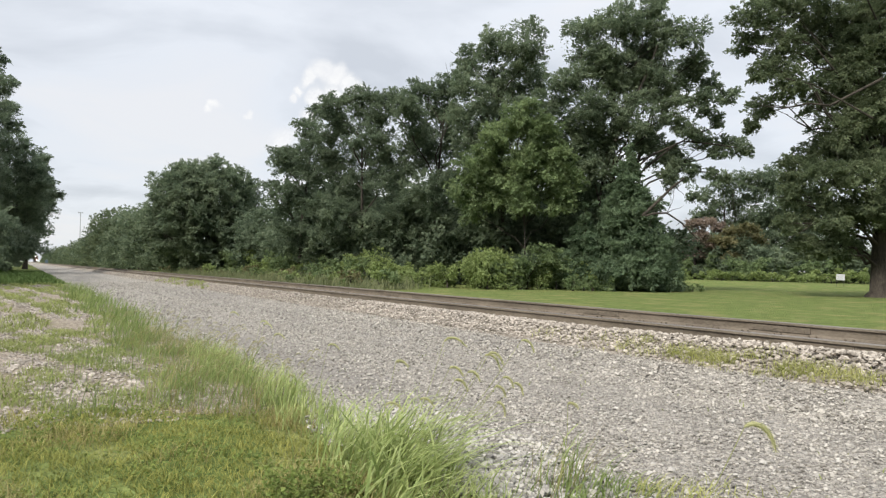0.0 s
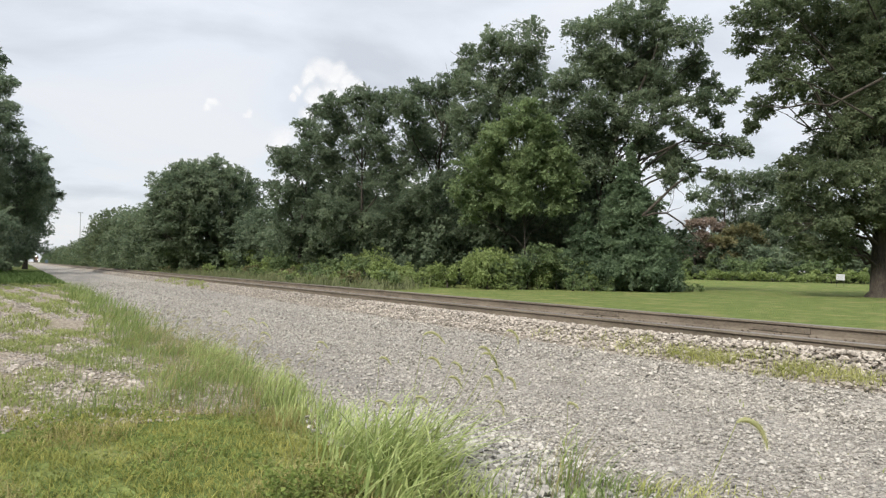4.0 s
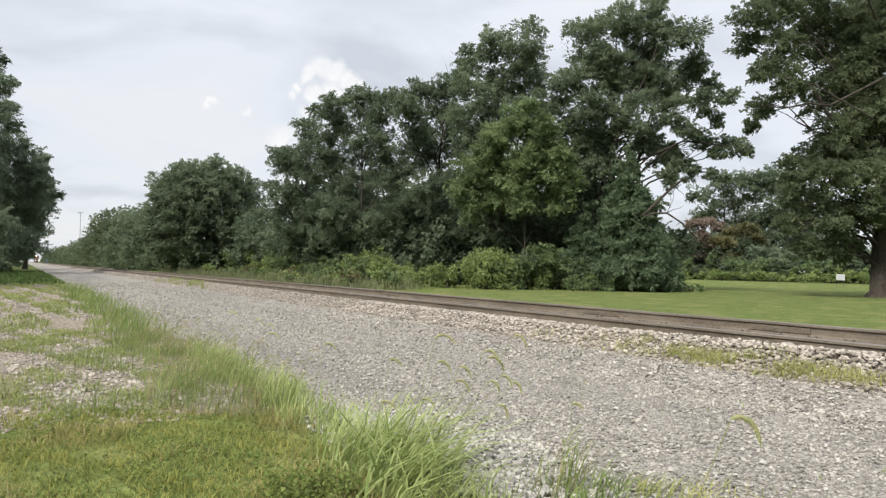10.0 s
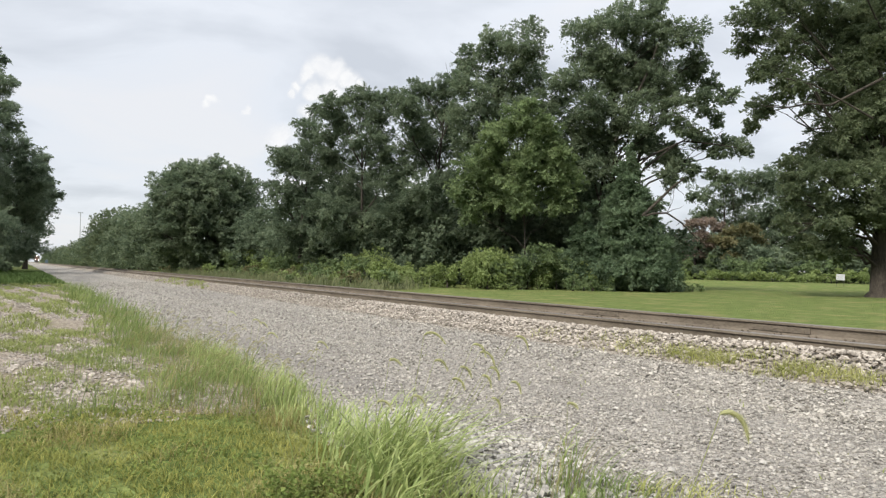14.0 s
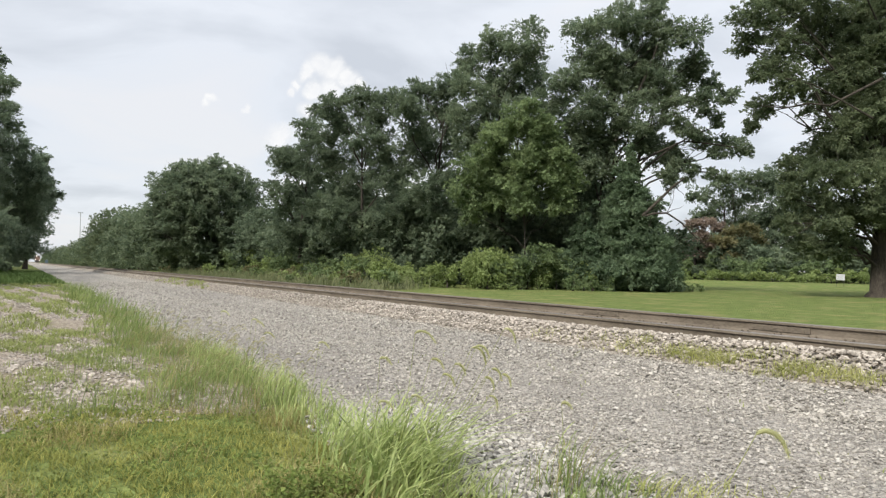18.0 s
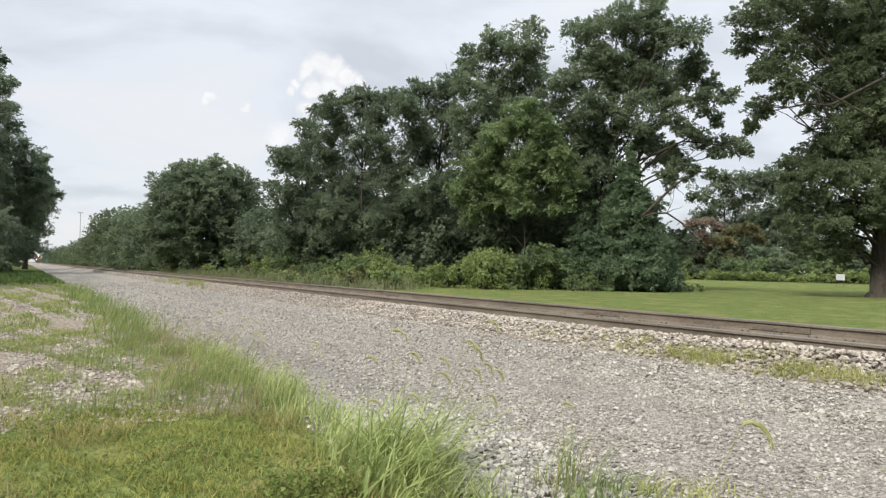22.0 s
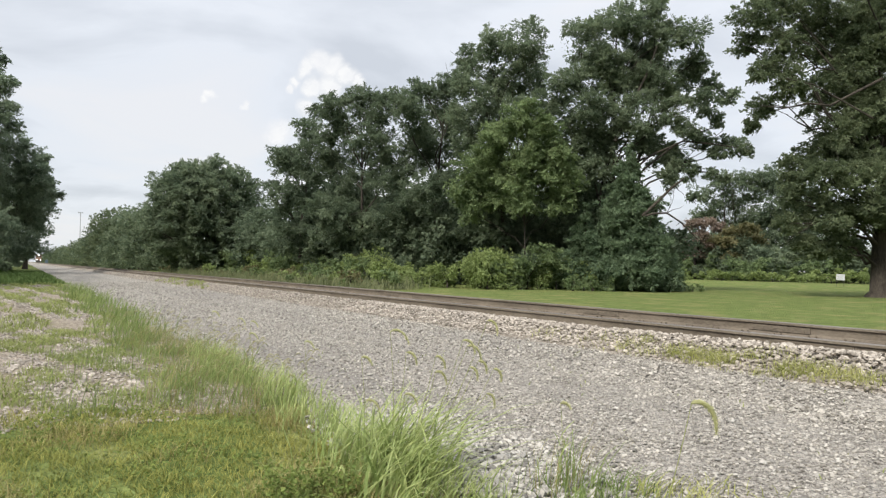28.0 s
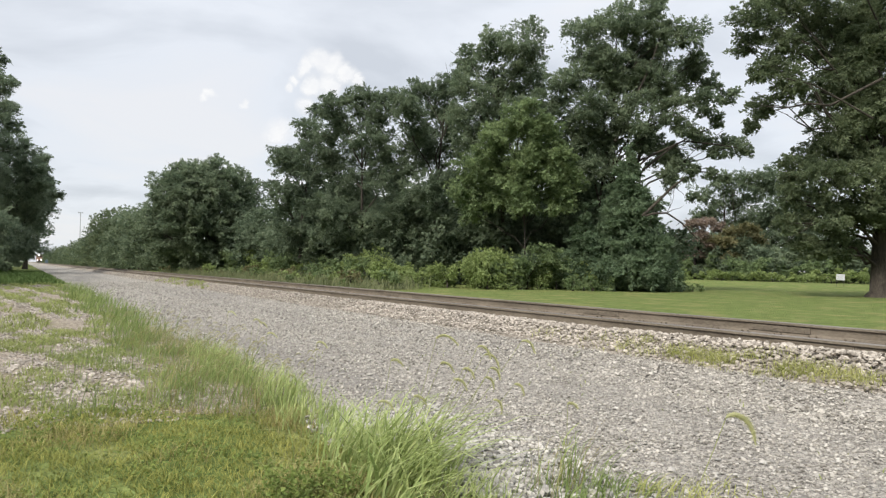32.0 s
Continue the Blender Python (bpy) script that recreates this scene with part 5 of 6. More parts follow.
# broken limb hanging from the tall tree
rng = np.random.RandomState(4)
dead = tagged(empty("broken_limb", (39.3, 35.5, 6.1)), "bare broken dead limb hanging from the tall tree", "branch")
for path, r0 in (([(-0.6, 0.4, -0.7), (0.0, 0.0, 0.0), (0.7, -0.45, 0.85), (1.4, -0.85, 1.6), (1.97, -1.19, 2.1)], 0.13), ([(-0.5, 0.3, -0.7), (0.1, 0.0, -0.5), (0.9, -0.55, -0.45), (1.8, -1.05, -1.1), (2.8, -1.7, -2.3)], 0.10)):
    pieces = [tube(path, np.linspace(r0, r0 * 0.45, len(path)), 7)]
    for k in range(7):
        s = np.array(path[1 + k % (len(path) - 1)])
        e = s + rng.normal(0, 0.9, 3) + np.array((0.3, -0.2, -0.1))
        pieces.append(tube(limb_path(s, e, rng, 4), np.linspace(0.03, 0.008, 4), 4))
    v, f = join_arrays(pieces)
    put("branch", mesh_from("branch", v, f, M["bark"], True), dead)

# ---------------------------------------------------------------- sign, mast, cabinet
sign = tagged(empty("lawn_sign", (87.3, 48.6, float(height(87.3, 48.6)) + 0.12), -62), "small white notice sign on two dark posts in the lawn", "sign")
bm = box(bmesh.new(), 0, 0, 1.06, 0.92, 0.03, 0.74, 0.008)
board = part("board", bm, M["white_paint"], sign, "white painted sign board")
bm = bmesh.new()
for a, b in ((0.24, 0.7), (0.09, 0.8), (-0.05, 0.55), (-0.19, 0.74)):
    box(bm, 0, -0.018, 1.06 + a, b, 0.006, 0.05)
part("lettering", bm, M["grey_ink"], board, "grey bars of unreadable lettering")
for s in (-0.38, 0.38):
    part("post", box(bmesh.new(), s, 0.035, 0.5, 0.05, 0.05, 1.7, 0.004), M["dark_post"], sign)

sign.rotation_euler.y = radians(3)

mast = tagged(empty("light_mast", (26.2, 420, -0.2)), "tall thin galvanised floodlight mast above the trees", "light mast")
part("pole", rod(bmesh.new(), (0, 0, 0), (0, 0, 28.1), 0.30, 0.16, 12), M["galvanised"], mast)
part("crossbar", box(bmesh.new(), 0, 0, 28.0, 2.1, 0.16, 0.16, 0.02), M["galvanised"], mast)
for s in (-0.85, 0, 0.85):
    part("floodlight", box(bmesh.new(), s, 0, 28.28, 0.56, 0.5, 0.5, 0.05), M["galvanised"], mast)

cabinet = tagged(empty("signal_cabinet", (10.9, 420, -0.1)), "blue-grey trackside signal cabinet", "cabinet")
part("body", box(bmesh.new(), 0, 0, 1.2, 1.3, 0.9, 2.4, 0.03), M["cabinet_blue"], cabinet)
part("roof", box(bmesh.new(), 0, 0, 2.45, 1.45, 1.05, 0.1, 0.02), M["galvanised"], cabinet)
part("door", box(bmesh.new(), 0, -0.46, 1.2, 1.0, 0.03, 2.0, 0.01), M["cabinet_blue"], cabinet)

# ---------------------------------------------------------------- car


def loft(sections):
    """A closed skin over rings of equal count along x."""
    bm = bmesh.new()
    rings = [[bm.verts.new(p) for p in s] for s in sections]
    k = len(rings[0])
    for a, b in zip(rings, rings[1:]):
        for i in range(k):
            bm.faces.new((a[i], a[(i + 1) % k], b[(i + 1) % k], b[i]))
    bm.faces.new(rings[0])
    bm.faces.new(rings[-1])
    return bm


def make_car():
    car = tagged(empty("car"), "silver four-door sedan driving along the road", "car")

    def ring(x, w, z0, z1, tuck):
        return [(x, -w + tuck, z1), (x, -w, z1 - 0.16), (x, -w, 0.5), (x, -w + 0.06, z0), (x, w - 0.06, z0), (x, w, 0.5), (x, w, z1 - 0.16), (x, w - tuck, z1)]
    st = [(2.36, 0.62, 0.35, 0.66, 0.06), (2.22, 0.8, 0.24, 0.74, 0.08), (1.7, 0.88, 0.2, 0.86, 0.1), (1.0, 0.9, 0.2, 0.95, 0.1), (0.0, 0.91, 0.2, 0.98, 0.1), (-1.2, 0.9, 0.2, 1.0, 0.1),
          (-1.8, 0.88, 0.22, 1.03, 0.12), (-2.25, 0.8, 0.3, 0.99, 0.12), (-2.4, 0.66, 0.42, 0.86, 0.1)]
    part("body", loft([ring(*s) for s in st]), M["silver"], car, "silver painted body", True)

    def cab(x, w0, w1, z0, z1):
        return [(x, -w0, z0), (x, -w1, z1), (x, w1, z1), (x, w0, z0)]
    part("windows", loft([cab(1.02, 0.76, 0.74, 0.93, 0.96), cab(0.25, 0.78, 0.6, 0.95, 1.38), (cab(-0.9, 0.78, 0.6, 0.97, 1.38)), cab(-1.72, 0.74, 0.72, 0.98, 1.02)]), M["glass_dark"], car, "dark tinted glass")
    part("roof", loft([cab(0.42, 0.61, 0.5, 1.33, 1.36), cab(0.05, 0.62, 0.52, 1.37, 1.45), cab(-0.6, 0.62, 0.52, 1.37, 1.46), cab(-1.08, 0.61, 0.5, 1.30, 1.34)]), M["silver"], car, "silver painted roof", True)
    for s in (-1, 1):
        for a, b in (((0.98, 0.95), (0.3, 1.38)), ((-0.32, 0.97), (-0.32, 1.38)), ((-1.7, 1.0), (-0.95, 1.37))):
            part("pillar", rod(bmesh.new(), (a[0], s * 0.785, a[1]), (b[0], s * 0.615, b[1]), 0.045, sides=6), M["silver"], car)
        part("mirror", box(bmesh.new(), 0.72, s * 0.98, 1.0, 0.16, 0.2, 0.13, 0.03), M["silver"], car)
        part("headlight", box(bmesh.new(), 2.16, s * 0.62, 0.68, 0.3, 0.3, 0.13, 0.04), M["clear_lens"], car)
        part("tail_light", box(bmesh.new(), -2.27, s * 0.62, 0.84, 0.24, 0.3, 0.16, 0.04), M["red_lens"], car)
        part("door_handle", box(bmesh.new(), -0.1, s * 0.915, 0.86, 0.2, 0.03, 0.03, 0.008), M["silver"], car)
        part("sill", box(bmesh.new(), 0, s * 0.88, 0.24, 2.2, 0.06, 0.1, 0.02), M["black_trim"], car)
    part("bumper", box(bmesh.new(), -2.36, 0, 0.46, 0.14, 1.5, 0.2, 0.04), M["silver"], car)
    part("grille", box(bmesh.new(), 2.33, 0, 0.5, 0.1, 0.9, 0.16, 0.03), M["black_trim"], car)
    part("number_plate", box(bmesh.new(), -2.42, 0, 0.72, 0.02, 0.34, 0.16, 0.004), M["white_paint"], car)
    wheels = []
    for wx in (1.42, -1.4):
        for s in (-1, 1):
            w = child(empty("wheel", (wx, s * 0.8, 0.33)), car)
            part("tyre", rod(bmesh.new(), (0, -0.11, 0), (0, 0.11, 0), 0.33, sides=24), M["rubber"], w)
            bm = rod(bmesh.new(), (0, -0.116, 0), (0, 0.116, 0), 0.07, sides=12)
            for k in range(5):
                a = k * 1.2566
                rod(bm, (0, s * 0.112, 0), (0.22 * math.cos(a), s * 0.112, 0.22 * math.sin(a)), 0.035, sides=6)
            part("rim", bm, M["alloy"], w, "alloy rim")
            wheels.append(w)
    return car, wheels


car, car_wheels = make_car()
car.scale = (0.95, 0.95, 0.95)

# ---------------------------------------------------------------- locomotive


def make_locomotive():
    loco = tagged(empty("locomotive"), "distant freight locomotive with lit headlights on the track", "locomotive")
    part("frame", box(bmesh.new(), 0, 9, 1.35, 3.0, 18.5, 0.35, 0.05), M["loco_grey"], loco)
    part("pilot", box(bmesh.new(), 0, 0.1, 0.75, 2.8, 0.4, 0.9, 0.08), M["loco_grey"], loco)
    part("nose", box(bmesh.new(), 0, 1.7, 2.4, 1.9, 1.9, 1.75, 0.18), M["loco_orange"], loco, "orange low nose")
    part("cab", box(bmesh.new(), 0, 3.9, 3.0, 3.05, 2.5, 3.0, 0.15), M["loco_orange"], loco, "orange cab")
    part("hood", box(bmesh.new(), 0, 11.6, 2.9, 2.3, 12.6, 2.7, 0.15), M["loco_grey"], loco)
    for s in (-0.75, 0.75):
        part("windscreen", box(bmesh.new(), s, 2.63, 3.75, 1.0, 0.06, 0.6, 0.02), M["glass_dark"], loco)
    bm = rod(bmesh.new(), (-0.18, 2.62, 4.33), (-0.18, 2.5, 4.33), 0.18, sides=16)
    rod(bm, (0.18, 2.62, 4.33), (0.18, 2.5, 4.33), 0.18, sides=16)
    part("headlight", bm, M["loco_lamp"], loco, "glowing twin headlight")
    for s in (-0.95, 0.95):
        part("ditch_light", rod(bmesh.new(), (s, -0.05, 1.75), (s, -0.2, 1.75), 0.14, sides=14), M["ditch_lamp"], loco, "glowing ditch light")
    for s in (-1.45, 1.45):
        part("handrail", rod(bmesh.new(), (s, 0.4, 2.4), (s, 18, 2.4), 0.03, sides=6), M["white_paint"], loco)
    for y in (2.6, 4.4, 6.2, 12.2, 14.0, 15.8):
        bm = rod(bmesh.new(), (-0.8, y, 0.5), (0.8, y, 0.5), 0.5, sides=20)
        part("wheelset", bm, M["rail"], loco)
    for y in (4.4, 14.0):
        part("bogie", box(bmesh.new(), 0, y, 0.75, 2.4, 4.6, 0.5, 0.06), M["loco_grey"], loco)
    return loco


loco = make_locomotive()

# ---------------------------------------------------------------- cumulus cloud


def cloud_material(name, blobs, soft, seed):
    """Plain bright cloud on a far backdrop: round heaps with ragged edges, clear sky between them."""
    m = bpy.data.materials.new(name)
    nt = node_tree(m)
    n, l = nt.nodes, nt.links
    out = n.new("ShaderNodeOutputMaterial")
    co = n.new("ShaderNodeTexCoord")
    ragged = n.new("ShaderNodeTexNoise")
    ragged.inputs["Scale"].default_value, ragged.inputs["Detail"].default_value, ragged.inputs["Roughness"].default_value = 0.016, 6, 0.58
    shift = n.new("ShaderNodeVectorMath")
    shift.inputs[1].default_value = (seed * 100, seed * 37, 0)
    l.new(co.outputs["Object"], shift.inputs[0])
    l.new(shift.outputs[0], ragged.inputs["Vector"])
    push = n.new("ShaderNodeVectorMath")
    push.operation = "SUBTRACT"
    l.new(ragged.outputs["Color"], push.inputs[0])
    push.inputs[1].default_value = (0.5, 0.5, 0.5)
    far = n.new("ShaderNodeVectorMath")
    far.operation = "MULTIPLY_ADD"
    l.new(push.outputs[0], far.inputs[0])
    far.inputs[1].default_value = (75, 0, 75)
    l.new(co.outputs["Object"], far.inputs[2])
    least = None
    for (x, z, r) in blobs:
        d = n.new("ShaderNodeVectorMath")
        d.operation = "DISTANCE"
        l.new(far.outputs[0], d.inputs[0])
        d.inputs[1].default_value = (x, 0, z)
        q = n.new("ShaderNodeMath")
        q.operation = "DIVIDE"
        l.new(d.outputs["Value"], q.inputs[0])
        q.inputs[1].default_value = r
        if least is None:
            least = q
        else:
            w = n.new("ShaderNodeMath")
            w.operation = "SMOOTH_MIN"
            w.inputs[2].default_value = 0.4
            l.new(least.outputs[0], w.inputs[0])
            l.new(q.outputs[0], w.inputs[1])
            least = w
    add = n.new("ShaderNodeMath")
    add.operation = "MULTIPLY_ADD"
    l.new(ragged.outputs[0], add.inputs[0])
    add.inputs[1].default_value = 0.5
    l.new(least.outputs[0], add.inputs[2])
    cover = n.new("ShaderNodeMapRange")
    cover.interpolation_type = "SMOOTHSTEP"
    cover.inputs[1].default_value, cover.inputs[2].default_value = 1.25, 1.25 - soft
    l.new(add.outputs[0], cover.inputs[0])
    em = n.new("ShaderNodeEmission")
    tone = n.new("ShaderNodeValToRGB")
    tone.color_ramp.elements[0].position, tone.color_ramp.elements[0].color = 0.3, (0.755, 0.77, 0.80, 1)
    tone.color_ramp.elements[1].position, tone.color_ramp.elements[1].color = 0.62, (0.84, 0.845, 0.85, 1)
    l.new(ragged.outputs[0], tone.inputs[0])
    l.new(tone.outputs[0], em.inputs[0])
    clear = n.new("ShaderNodeBsdfTransparent")
    mix = n.new("ShaderNodeMixShader")
    l.new(cover.outputs[0], mix.inputs[0])
    l.new(clear.outputs[0], mix.inputs[1])
    l.new(em.outputs[0], mix.inputs[2])
    l.new(mix.outputs[0], out.inputs[0])
    return m


def make_cumulus():
    blobs = ((-25, 28, 48), (20, 10, 56), (62, -18, 45), (-58, -2, 39), (100, -36, 31), (-92, -40, 29), (-118, -66, 21), (10, -55, 60), (-40, -60, 39), (-360, -88, 25), (-372, -104, 20), (-254, -116, 20), (-60, -120, 39), (-150, -210, 58))
    me = grid_mesh("cloud_backdrop", np.linspace(-560, 330, 24), np.linspace(-240, 160, 12), lambda x, y: 0.00004 * x * x, cloud_material("cumulus_cloud", blobs, 0.75, 3.0))
    me.transform(Matrix.Rotation(radians(90), 4, "X"))
    return tagged(put("backdrop_cloud", me), "bright white cumulus clouds in the sky behind the trees", "cloud", kind="structure")


cumulus = make_cumulus()

# ---------------------------------------------------------------- foxtails and tussocks
RIGHT = Vector((math.cos(radians(YAW)), -math.sin(radians(YAW)), 0))


def foxtail(label, stem, head, kick, droop, thick, leaves, seed):
    """A foxtail in its own space: it stands on the origin, its head nods towards +x."""
    rng = np.random.RandomState(seed)
    thing = tagged(empty("foxtail_grass"), label, "grass")
    n = 8
    path = [(0.02 * math.sin(k / n * 3), 0, stem * k / n) for k in range(n + 1)]
    v, f = tube(path, np.linspace(0.0022, 0.0013, n + 1), 5)
    put("stem", mesh_from("stem", v, f, M["stem"], True), thing)
    pts, a, p = [], radians(kick), np.zeros(3)
    m = 12
    for k in range(m + 1):
        pts.append(p.copy())
        a += radians(droop) * 2 * (1 - k / m) / (m + 1)
        p = p + np.array((math.sin(a), 0, math.cos(a))) * head / m
    pts = np.array(pts)
    prof = thick * np.array([0.4, 0.8, 1, 1, 1, 1, 0.97, 0.92, 0.85, 0.76, 0.64, 0.45, 0.15])
    v, f = tube(pts, prof, 8, 0.05)
    core = put("seed_head", mesh_from("seed_head", v, f, M["seed"], True), thing, "drooping bristly yellow-green seed head")
    core.location = (path[-1][0], 0, stem)
    count = 420
    t = rng.uniform(0, m, count)
    base = np.stack([np.interp(t, np.arange(m + 1), pts[:, k]) for k in range(3)], -1)
    nxt = np.stack([np.interp(np.minimum(t + 1, m), np.arange(m + 1), pts[:, k]) for k in range(3)], -1)
    tan = nxt - base + np.array((1e-5, 0, 0))
    tan /= np.linalg.norm(tan, axis=1)[:, None]
    d = rng.normal(size=(count, 3))
    d -= tan * (d * tan).sum(1)[:, None]
    d /= np.linalg.norm(d, axis=1)[:, None]
    rr = np.interp(t, np.arange(m + 1), prof)[:, None]
    b0 = base + d * rr * 0.8
    tip = b0 + (d * 0.9 + tan * 0.8) * thick * 1.7
    side = np.cross(d, tan) * 0.0006
    v = np.stack([b0 - side, b0 + side, tip], 1).reshape(-1, 3)
    put("bristles", mesh_from("bristles", v, np.arange(count * 3).reshape(-1, 3), M["seed"]), core)
    for k in range(leaves):
        h = stem * rng.uniform(0.1, 0.55)
        ln = stem * rng.uniform(0.3, 0.42)
        s = rng.choice((-0.6, 1))
        q = [(s * ln * 0.42 * u ** 1.5, rng.uniform(-0.004, 0.004), h + ln * (1.0 * u - 0.3 * u * u)) for u in np.linspace(0, 1, 6)]
        w = np.array([0.004, 0.006, 0.006, 0.005, 0.003, 0.0004])
        v = [(a + 0.3 * ww, b + e * ww, c + 0.4 * ww * e) for (a, b, c), ww in zip(q, w) for e in (-1, 1)]
        f = [(2 * i, 2 * i + 1, 2 * i + 3, 2 * i + 2) for i in range(5)]
        put("leaf", mesh_from("leaf", v, f, M["grass_lush"]), thing)
    return thing, core


def tussock(name, label, n, tall, wide, lean, key, seed, spread=0.12):
    rng = np.random.RandomState(seed)
    p = np.stack([rng.normal(0, spread, n), rng.normal(0, spread, n), np.full(n, -0.01)], -1)
    v, f = blade_arrays(p, rng.uniform(0.55, 1.0, n) * tall, rng.uniform(0.6, 1.2, n) * wide, lean, rng, 0.0)
    return tagged(put(name, mesh_from(name, v, f, M[key])), label, "grass", kind="stuff")


# place, height of the stem, length of the head, rest lean, share of the wind, leaves
FOX = [
    (1.681, 1.644, 0.3, 0.8, 0.155, 22, 1, 2),
    (1.795, 3.511, 0.3, 0.831, 0.155, 8, 1, 2),
    (1.986, 3.528, 0.3, 0.973, 0.12, 30.9, 0.59, 1),
    (1.889, 3.519, 0.3, 0.829, 0.145, 28.8, 0.52, 1),
    (1.884, 3.463, 0.3, 0.841, 0.12, 25.3, 0.5, 1),
    (1.767, 3.526, 0.3, 0.722, 0.105, 19.2, 0.78, 1),
    (2.016, 3.45, 0.3, 0.716, 0.1, 36.3, 0.56, 1),
    (1.986, 3.528, 0.3, 0.611, 0.11, 42.6, 0.46, 1),
    (1.903, 3.512, 0.3, 0.719, 0.1, 35.6, 0.56, 1),
    (1.823, 3.496, 0.3, 0.726, 0.1, 25.7, 0.59, 1),
    (1.837, 3.488, 0.3, 0.639, 0.11, 23.9, 0.59, 1),
    (1.767, 3.526, 0.3, 0.491, 0.11, 17.1, 0.56, 1),
    (1.678, 3.634, 0.3, 0.43, 0.12, 9.4, 0.56, 1),
    (1.701, 3.683, 0.3, 0.67, 0.09, 8.3, 0.7, 1),
    (2.431, 2.834, 0.3, 0.487, 0.07, 4.1, 0.35, 2),
    (1.92, 3.443, 0.3, 0.756, 0.1, 32.8, 0.56, 1),
    (1.85, 6.9, 0.3, 0.66, 0.11, 8, 0.7, 1),
    (1.75, 7.4, 0.3, 0.7, 0.11, 4, 0.7, 1),
    (1.95, 7.1, 0.3, 0.62, 0.11, 12, 0.7, 1),
    (1.9, 5.2, 0.3, 0.6, 0.11, 8, 0.7, 1),
    (1.7, 5.8, 0.3, 0.62, 0.11, 4, 0.7, 1),
]
foxtails = []
for k, (x, y, z, stem, head, rest, share, leaves) in enumerate(FOX):
    o, top = foxtail("tall foxtail grass with a nodding bristly head", stem, head, 24, 118 if k else 126, 0.0064 if k else 0.0078, leaves, 40 + k)
    o["group"] = "foxtails by the road"
    foxtails.append((o, top))

TUSSOCK = [(1.74, 3.61, 0.62, 0.0115, 0.9, 95, 2), (1.86, 3.42, 0.58, 0.0120, 1.1, 95, 3), (1.68, 3.26, 0.50, 0.0115, 1, 95, 4), (1.94, 3.72, 0.56, 0.0105, 1, 85, 5), (1.68, 3.91, 0.52, 0.0095, 0.8, 85, 6),
           (1.57, 2.98, 0.38, 0.0120, 1.1, 60, 7), (1.72, 3.28, 0.46, 0.0165, 1.2, 26, 1), (2.5, 2.86, 0.40, 0.0055, 0.6, 60, 8), (2.53, 2.83, 0.42, 0.0035, 0.6, 40, 15), (2.7, 2.66, 0.18, 0.008, 0.9, 90, 9), (2.4, 2.66, 0.2, 0.007, 0.7, 70, 10),
           (2.88, 2.56, 0.15, 0.007, 0.9, 80, 13), (3.1, 2.46, 0.12, 0.006, 0.9, 60, 14), (1.62, 2.85, 0.26, 0.010, 1, 50, 12)]
tussocks = [tussock("grass_tussock", "lush arching green grass tussock at the road edge", n, tall, wide, lean, "grass_lush" if seed < 8 else "grass_dry" if seed == 15 else "weed_pale" if seed > 12 else "grass_tall", seed, 0.11)
            for x, y, tall, wide, lean, n, seed in TUSSOCK]

# low feathery weeds in the mown grass
rng = np.random.RandomState(31)
for (x, y, w, h) in ((1.16, 3.45, 0.12, 0.13), (1.32, 3.42, 0.12, 0.13), (1.42, 3.28, 0.11, 0.13), (1.24, 3.28, 0.11, 0.12), (1.08, 3.30, 0.09, 0.10)):
    weed = tagged(empty("feathery_weed", (x, y, 0.30)), "low dark green feathery weed in the grass", "weed", "feathery weeds")
    stems, P, O = [], [], []
    for k in range(14):
        a, ln = rng.uniform(0, 6.28), w * rng.uniform(0.5, 1.3)
        tip = np.array((math.cos(a) * ln, math.sin(a) * ln, h * rng.uniform(0.5, 1.6)))
        path = limb_path((0, 0, 0), tip, rng, 5, 0.15)
        stems.append(tube(path, np.linspace(0.0025, 0.001, 5), 4))
        q = path[rng.randint(1, 5, 22)] + rng.normal(0, 0.024, (22, 3))
        P.append(q)
        O.append(q - path[0])
    v, f = join_arrays(stems)
    tagged(put("stem_tuft", mesh_from("stem_tuft", v, f, M["stem"], True), weed), kind="stuff")
    P = np.concatenate(P)
    P[:, 2] = np.maximum(P[:, 2], 0.01)
    v, f = leaf_arrays(P, rng.uniform(0.012, 0.03, len(P)), np.concatenate(O) * 3, rng)
    tagged(put("leaf_tuft", mesh_from("leaf_tuft", v, f, M["clover"]), weed), kind="stuff")

# ---------------------------------------------------------------- what moves
# leans, in degrees, of the big foxtail and of the foxtail in the tussock, second by second
BIG = {0: 29.9, 1: 19.3, 2: 33.8, 3: 26.6, 6: 30.3, 7: 33.9, 8: 27.9, 9: 31.6, 10: 26.3, 11: 25.6, 12: 29.6, 13: 28.8, 14: 23.5, 17: 31.4, 18: 33.1, 19: 26.2, 20: 26.1, 21: 34.1, 22: 29.2, 23: 22.1, 24: 18.4, 25: 28, 28: 16.4, 29: 18.9, 30: 22.8, 31: 21.3, 32: 25.1}
TUFT = {0: 20.5, 1: 3.9, 2: 8.6, 3: 10.2, 6: 15.9, 8: 19.8, 10: 16.7, 12: 13.7, 14: 12.3, 18: 8.7, 20: 5, 22: -0.9, 24: -7.9, 28: -0.9, 30: 8.9, 32: 17.2}


def lean_at(table, t):
    ks = sorted(table)
    return float(np.interp(t, ks, [table[k] for k in ks]))


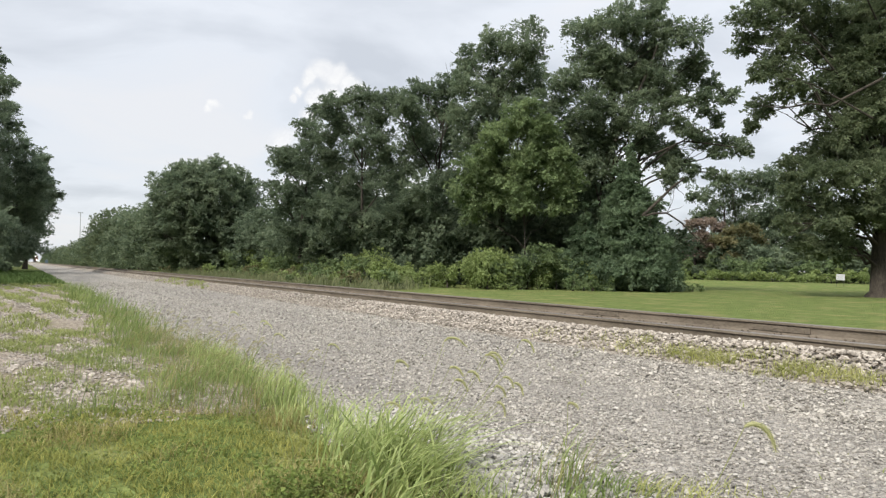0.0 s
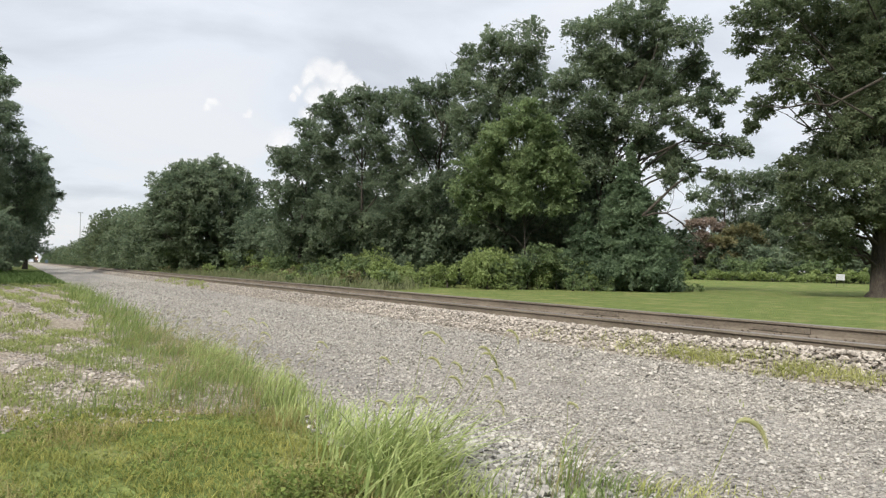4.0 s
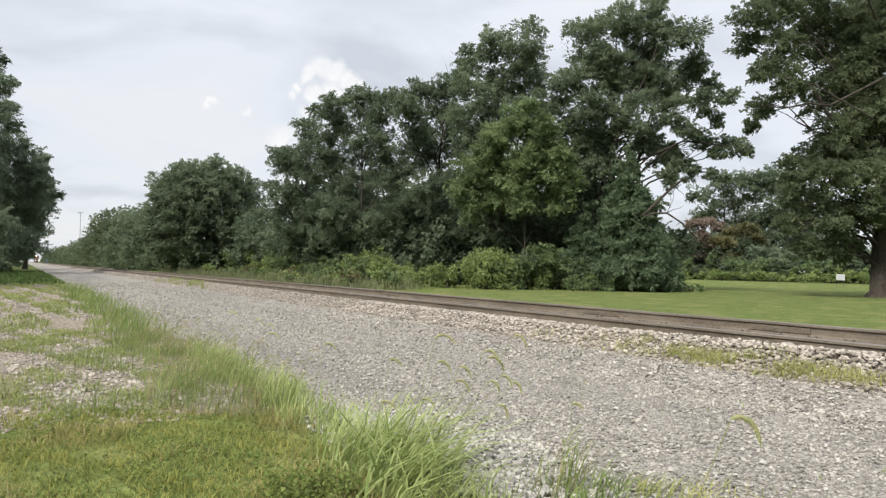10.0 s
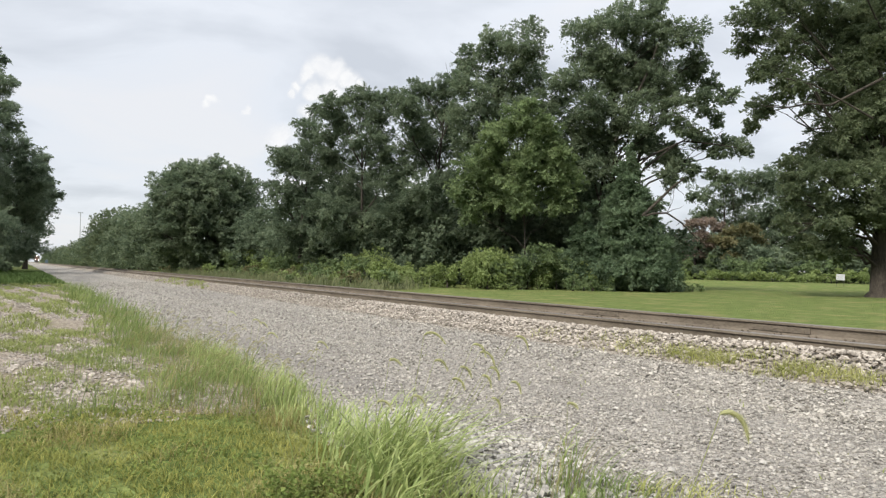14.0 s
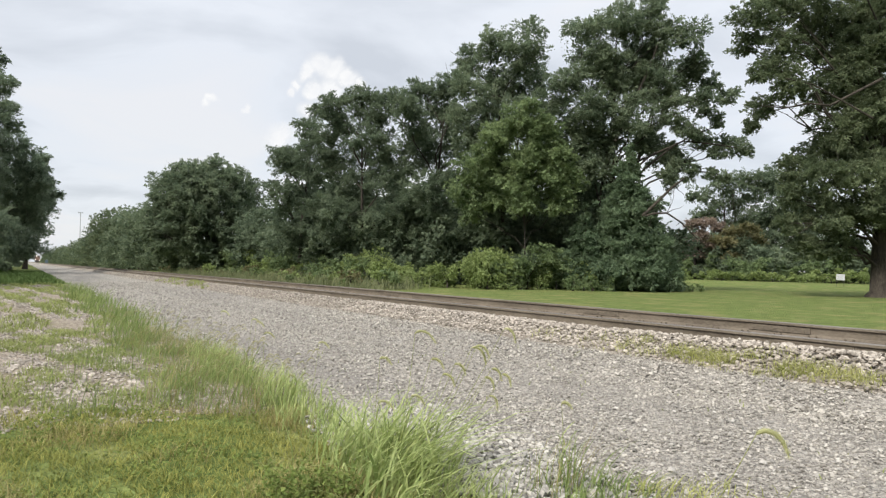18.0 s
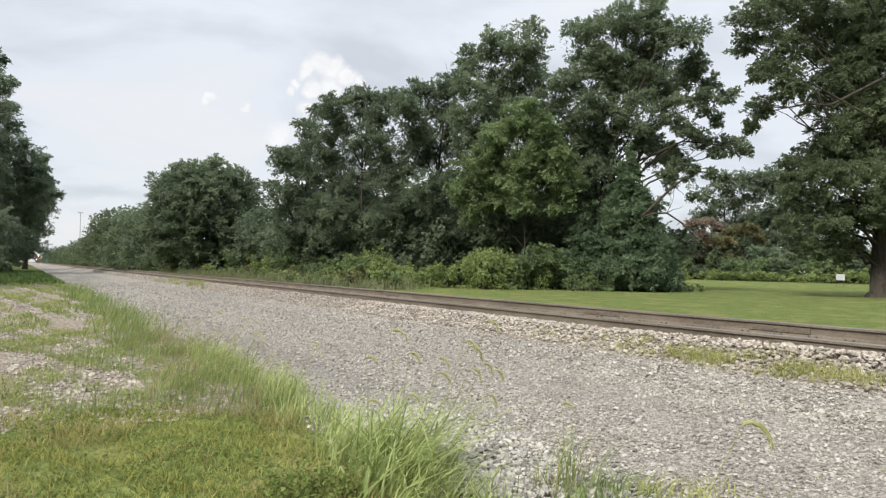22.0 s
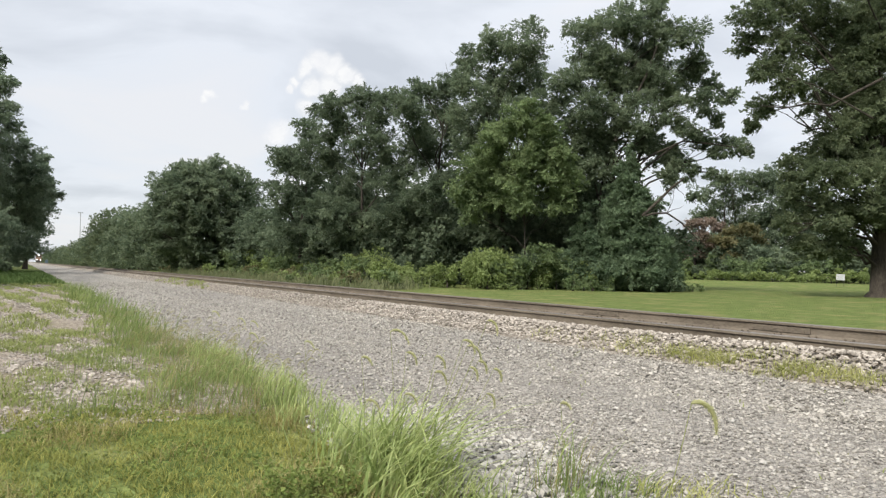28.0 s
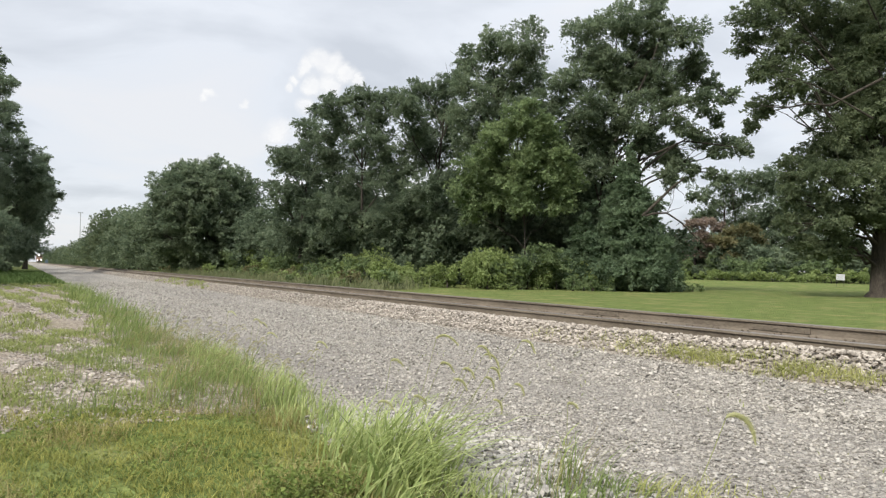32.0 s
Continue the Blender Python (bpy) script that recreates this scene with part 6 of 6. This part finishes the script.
def motions():
    # the car: out of sight behind the trunk, along the road, out of sight behind the shrubs
    def car_pose(t):
        return pose(79.4, 51.2 + 23.2 * (t - 12.9), -0.468, 0, 0, 90)
    walk(car, [(0.0, car_pose(5.0)), (5.0, car_pose(5.0)), (8.0, car_pose(8.0)), (12.0, car_pose(12.0)), (14.0, car_pose(14.0)), (17.0, car_pose(17.0)), (20.0, car_pose(20.0)), (20.5, car_pose(20.0)), (32.0, car_pose(20.0))])
    for w in car_wheels:
        rows, p = [], w.location.copy()
        for k in range(49):
            t = 10.8 + k * 0.08
            rows.append((t, pose(p.x, p.y, p.z, 0, 0, 0) @ Matrix.Rotation(radians(79 * k), 4, "Y")))
        walk(w, [(0.0, rows[0][1])] + rows + [(32.0, rows[-1][1])])
    walk(loco, [(0.0, pose(8.33, 590, RAIL_TOP)), (16.0, pose(8.33, 523, RAIL_TOP)), (32.0, pose(8.33, 456, RAIL_TOP))])
    walk(cumulus, [(t, CLOUD[0].lerp(CLOUD[1], t / 32)) for t in (0.0, 16.0, 32.0)])
    times = [k * 0.5 for k in range(65)]
    for crown, seed in SWAYING:                       # the crowns rock a little in the wind
        walk(crown, [(k * 0.8, pose(0, 0, 0, 0.10 * math.sin(1.7 * k + seed), 0.16 * math.sin(1.1 * k + 2.3 * seed) + 0.08 * math.sin(2.9 * k), 0)) for k in range(41)])
    mean = sum(TUFT.values()) / len(TUFT)
    for k, (o, top) in enumerate(foxtails):
        x, y, z, stem, head, rest, share, leaves = FOX[k]
        rows, nods = [], []
        for t in times:
            if k == 0:
                a = lean_at(BIG, t)
            elif k == 1:
                a = lean_at(TUFT, t)
            else:
                a = rest + share * (lean_at(TUFT, t - 0.06 * k) - mean) + 2.0 * math.sin(t * 2.1 + k * 1.7)
            rows.append((t, pose(x, y, z, 0, a, -YAW)))
            # a gust lifts the head as it bends the stem
            nods.append((t, pose(top.location.x, 0, stem, 0, max(-28, min(28, -2.0 * (a - rest))), 0)))
        walk(o, rows)
        walk(top, nods)
    for k, o in enumerate(tussocks):
        x, y = TUSSOCK[k][0], TUSSOCK[k][1]
        rows = [(t, pose(x, y, 0.30, 0, 0.28 * (lean_at(TUFT, t - 0.05 * k) - mean) + 1.2 * math.sin(1.9 * t + k), -YAW)) for t in times]
        walk(o, rows)


CLOUD = [Matrix.Translation(EYE + Vector((math.sin(radians(YAW + a)), math.cos(radians(YAW + a)), math.tan(radians(e)))) * 2200) @ Matrix.Rotation(radians(-YAW), 4, "Z")
         for a, e in ((-9.5, 14.9), (-9.85, 15.7))]
motions()
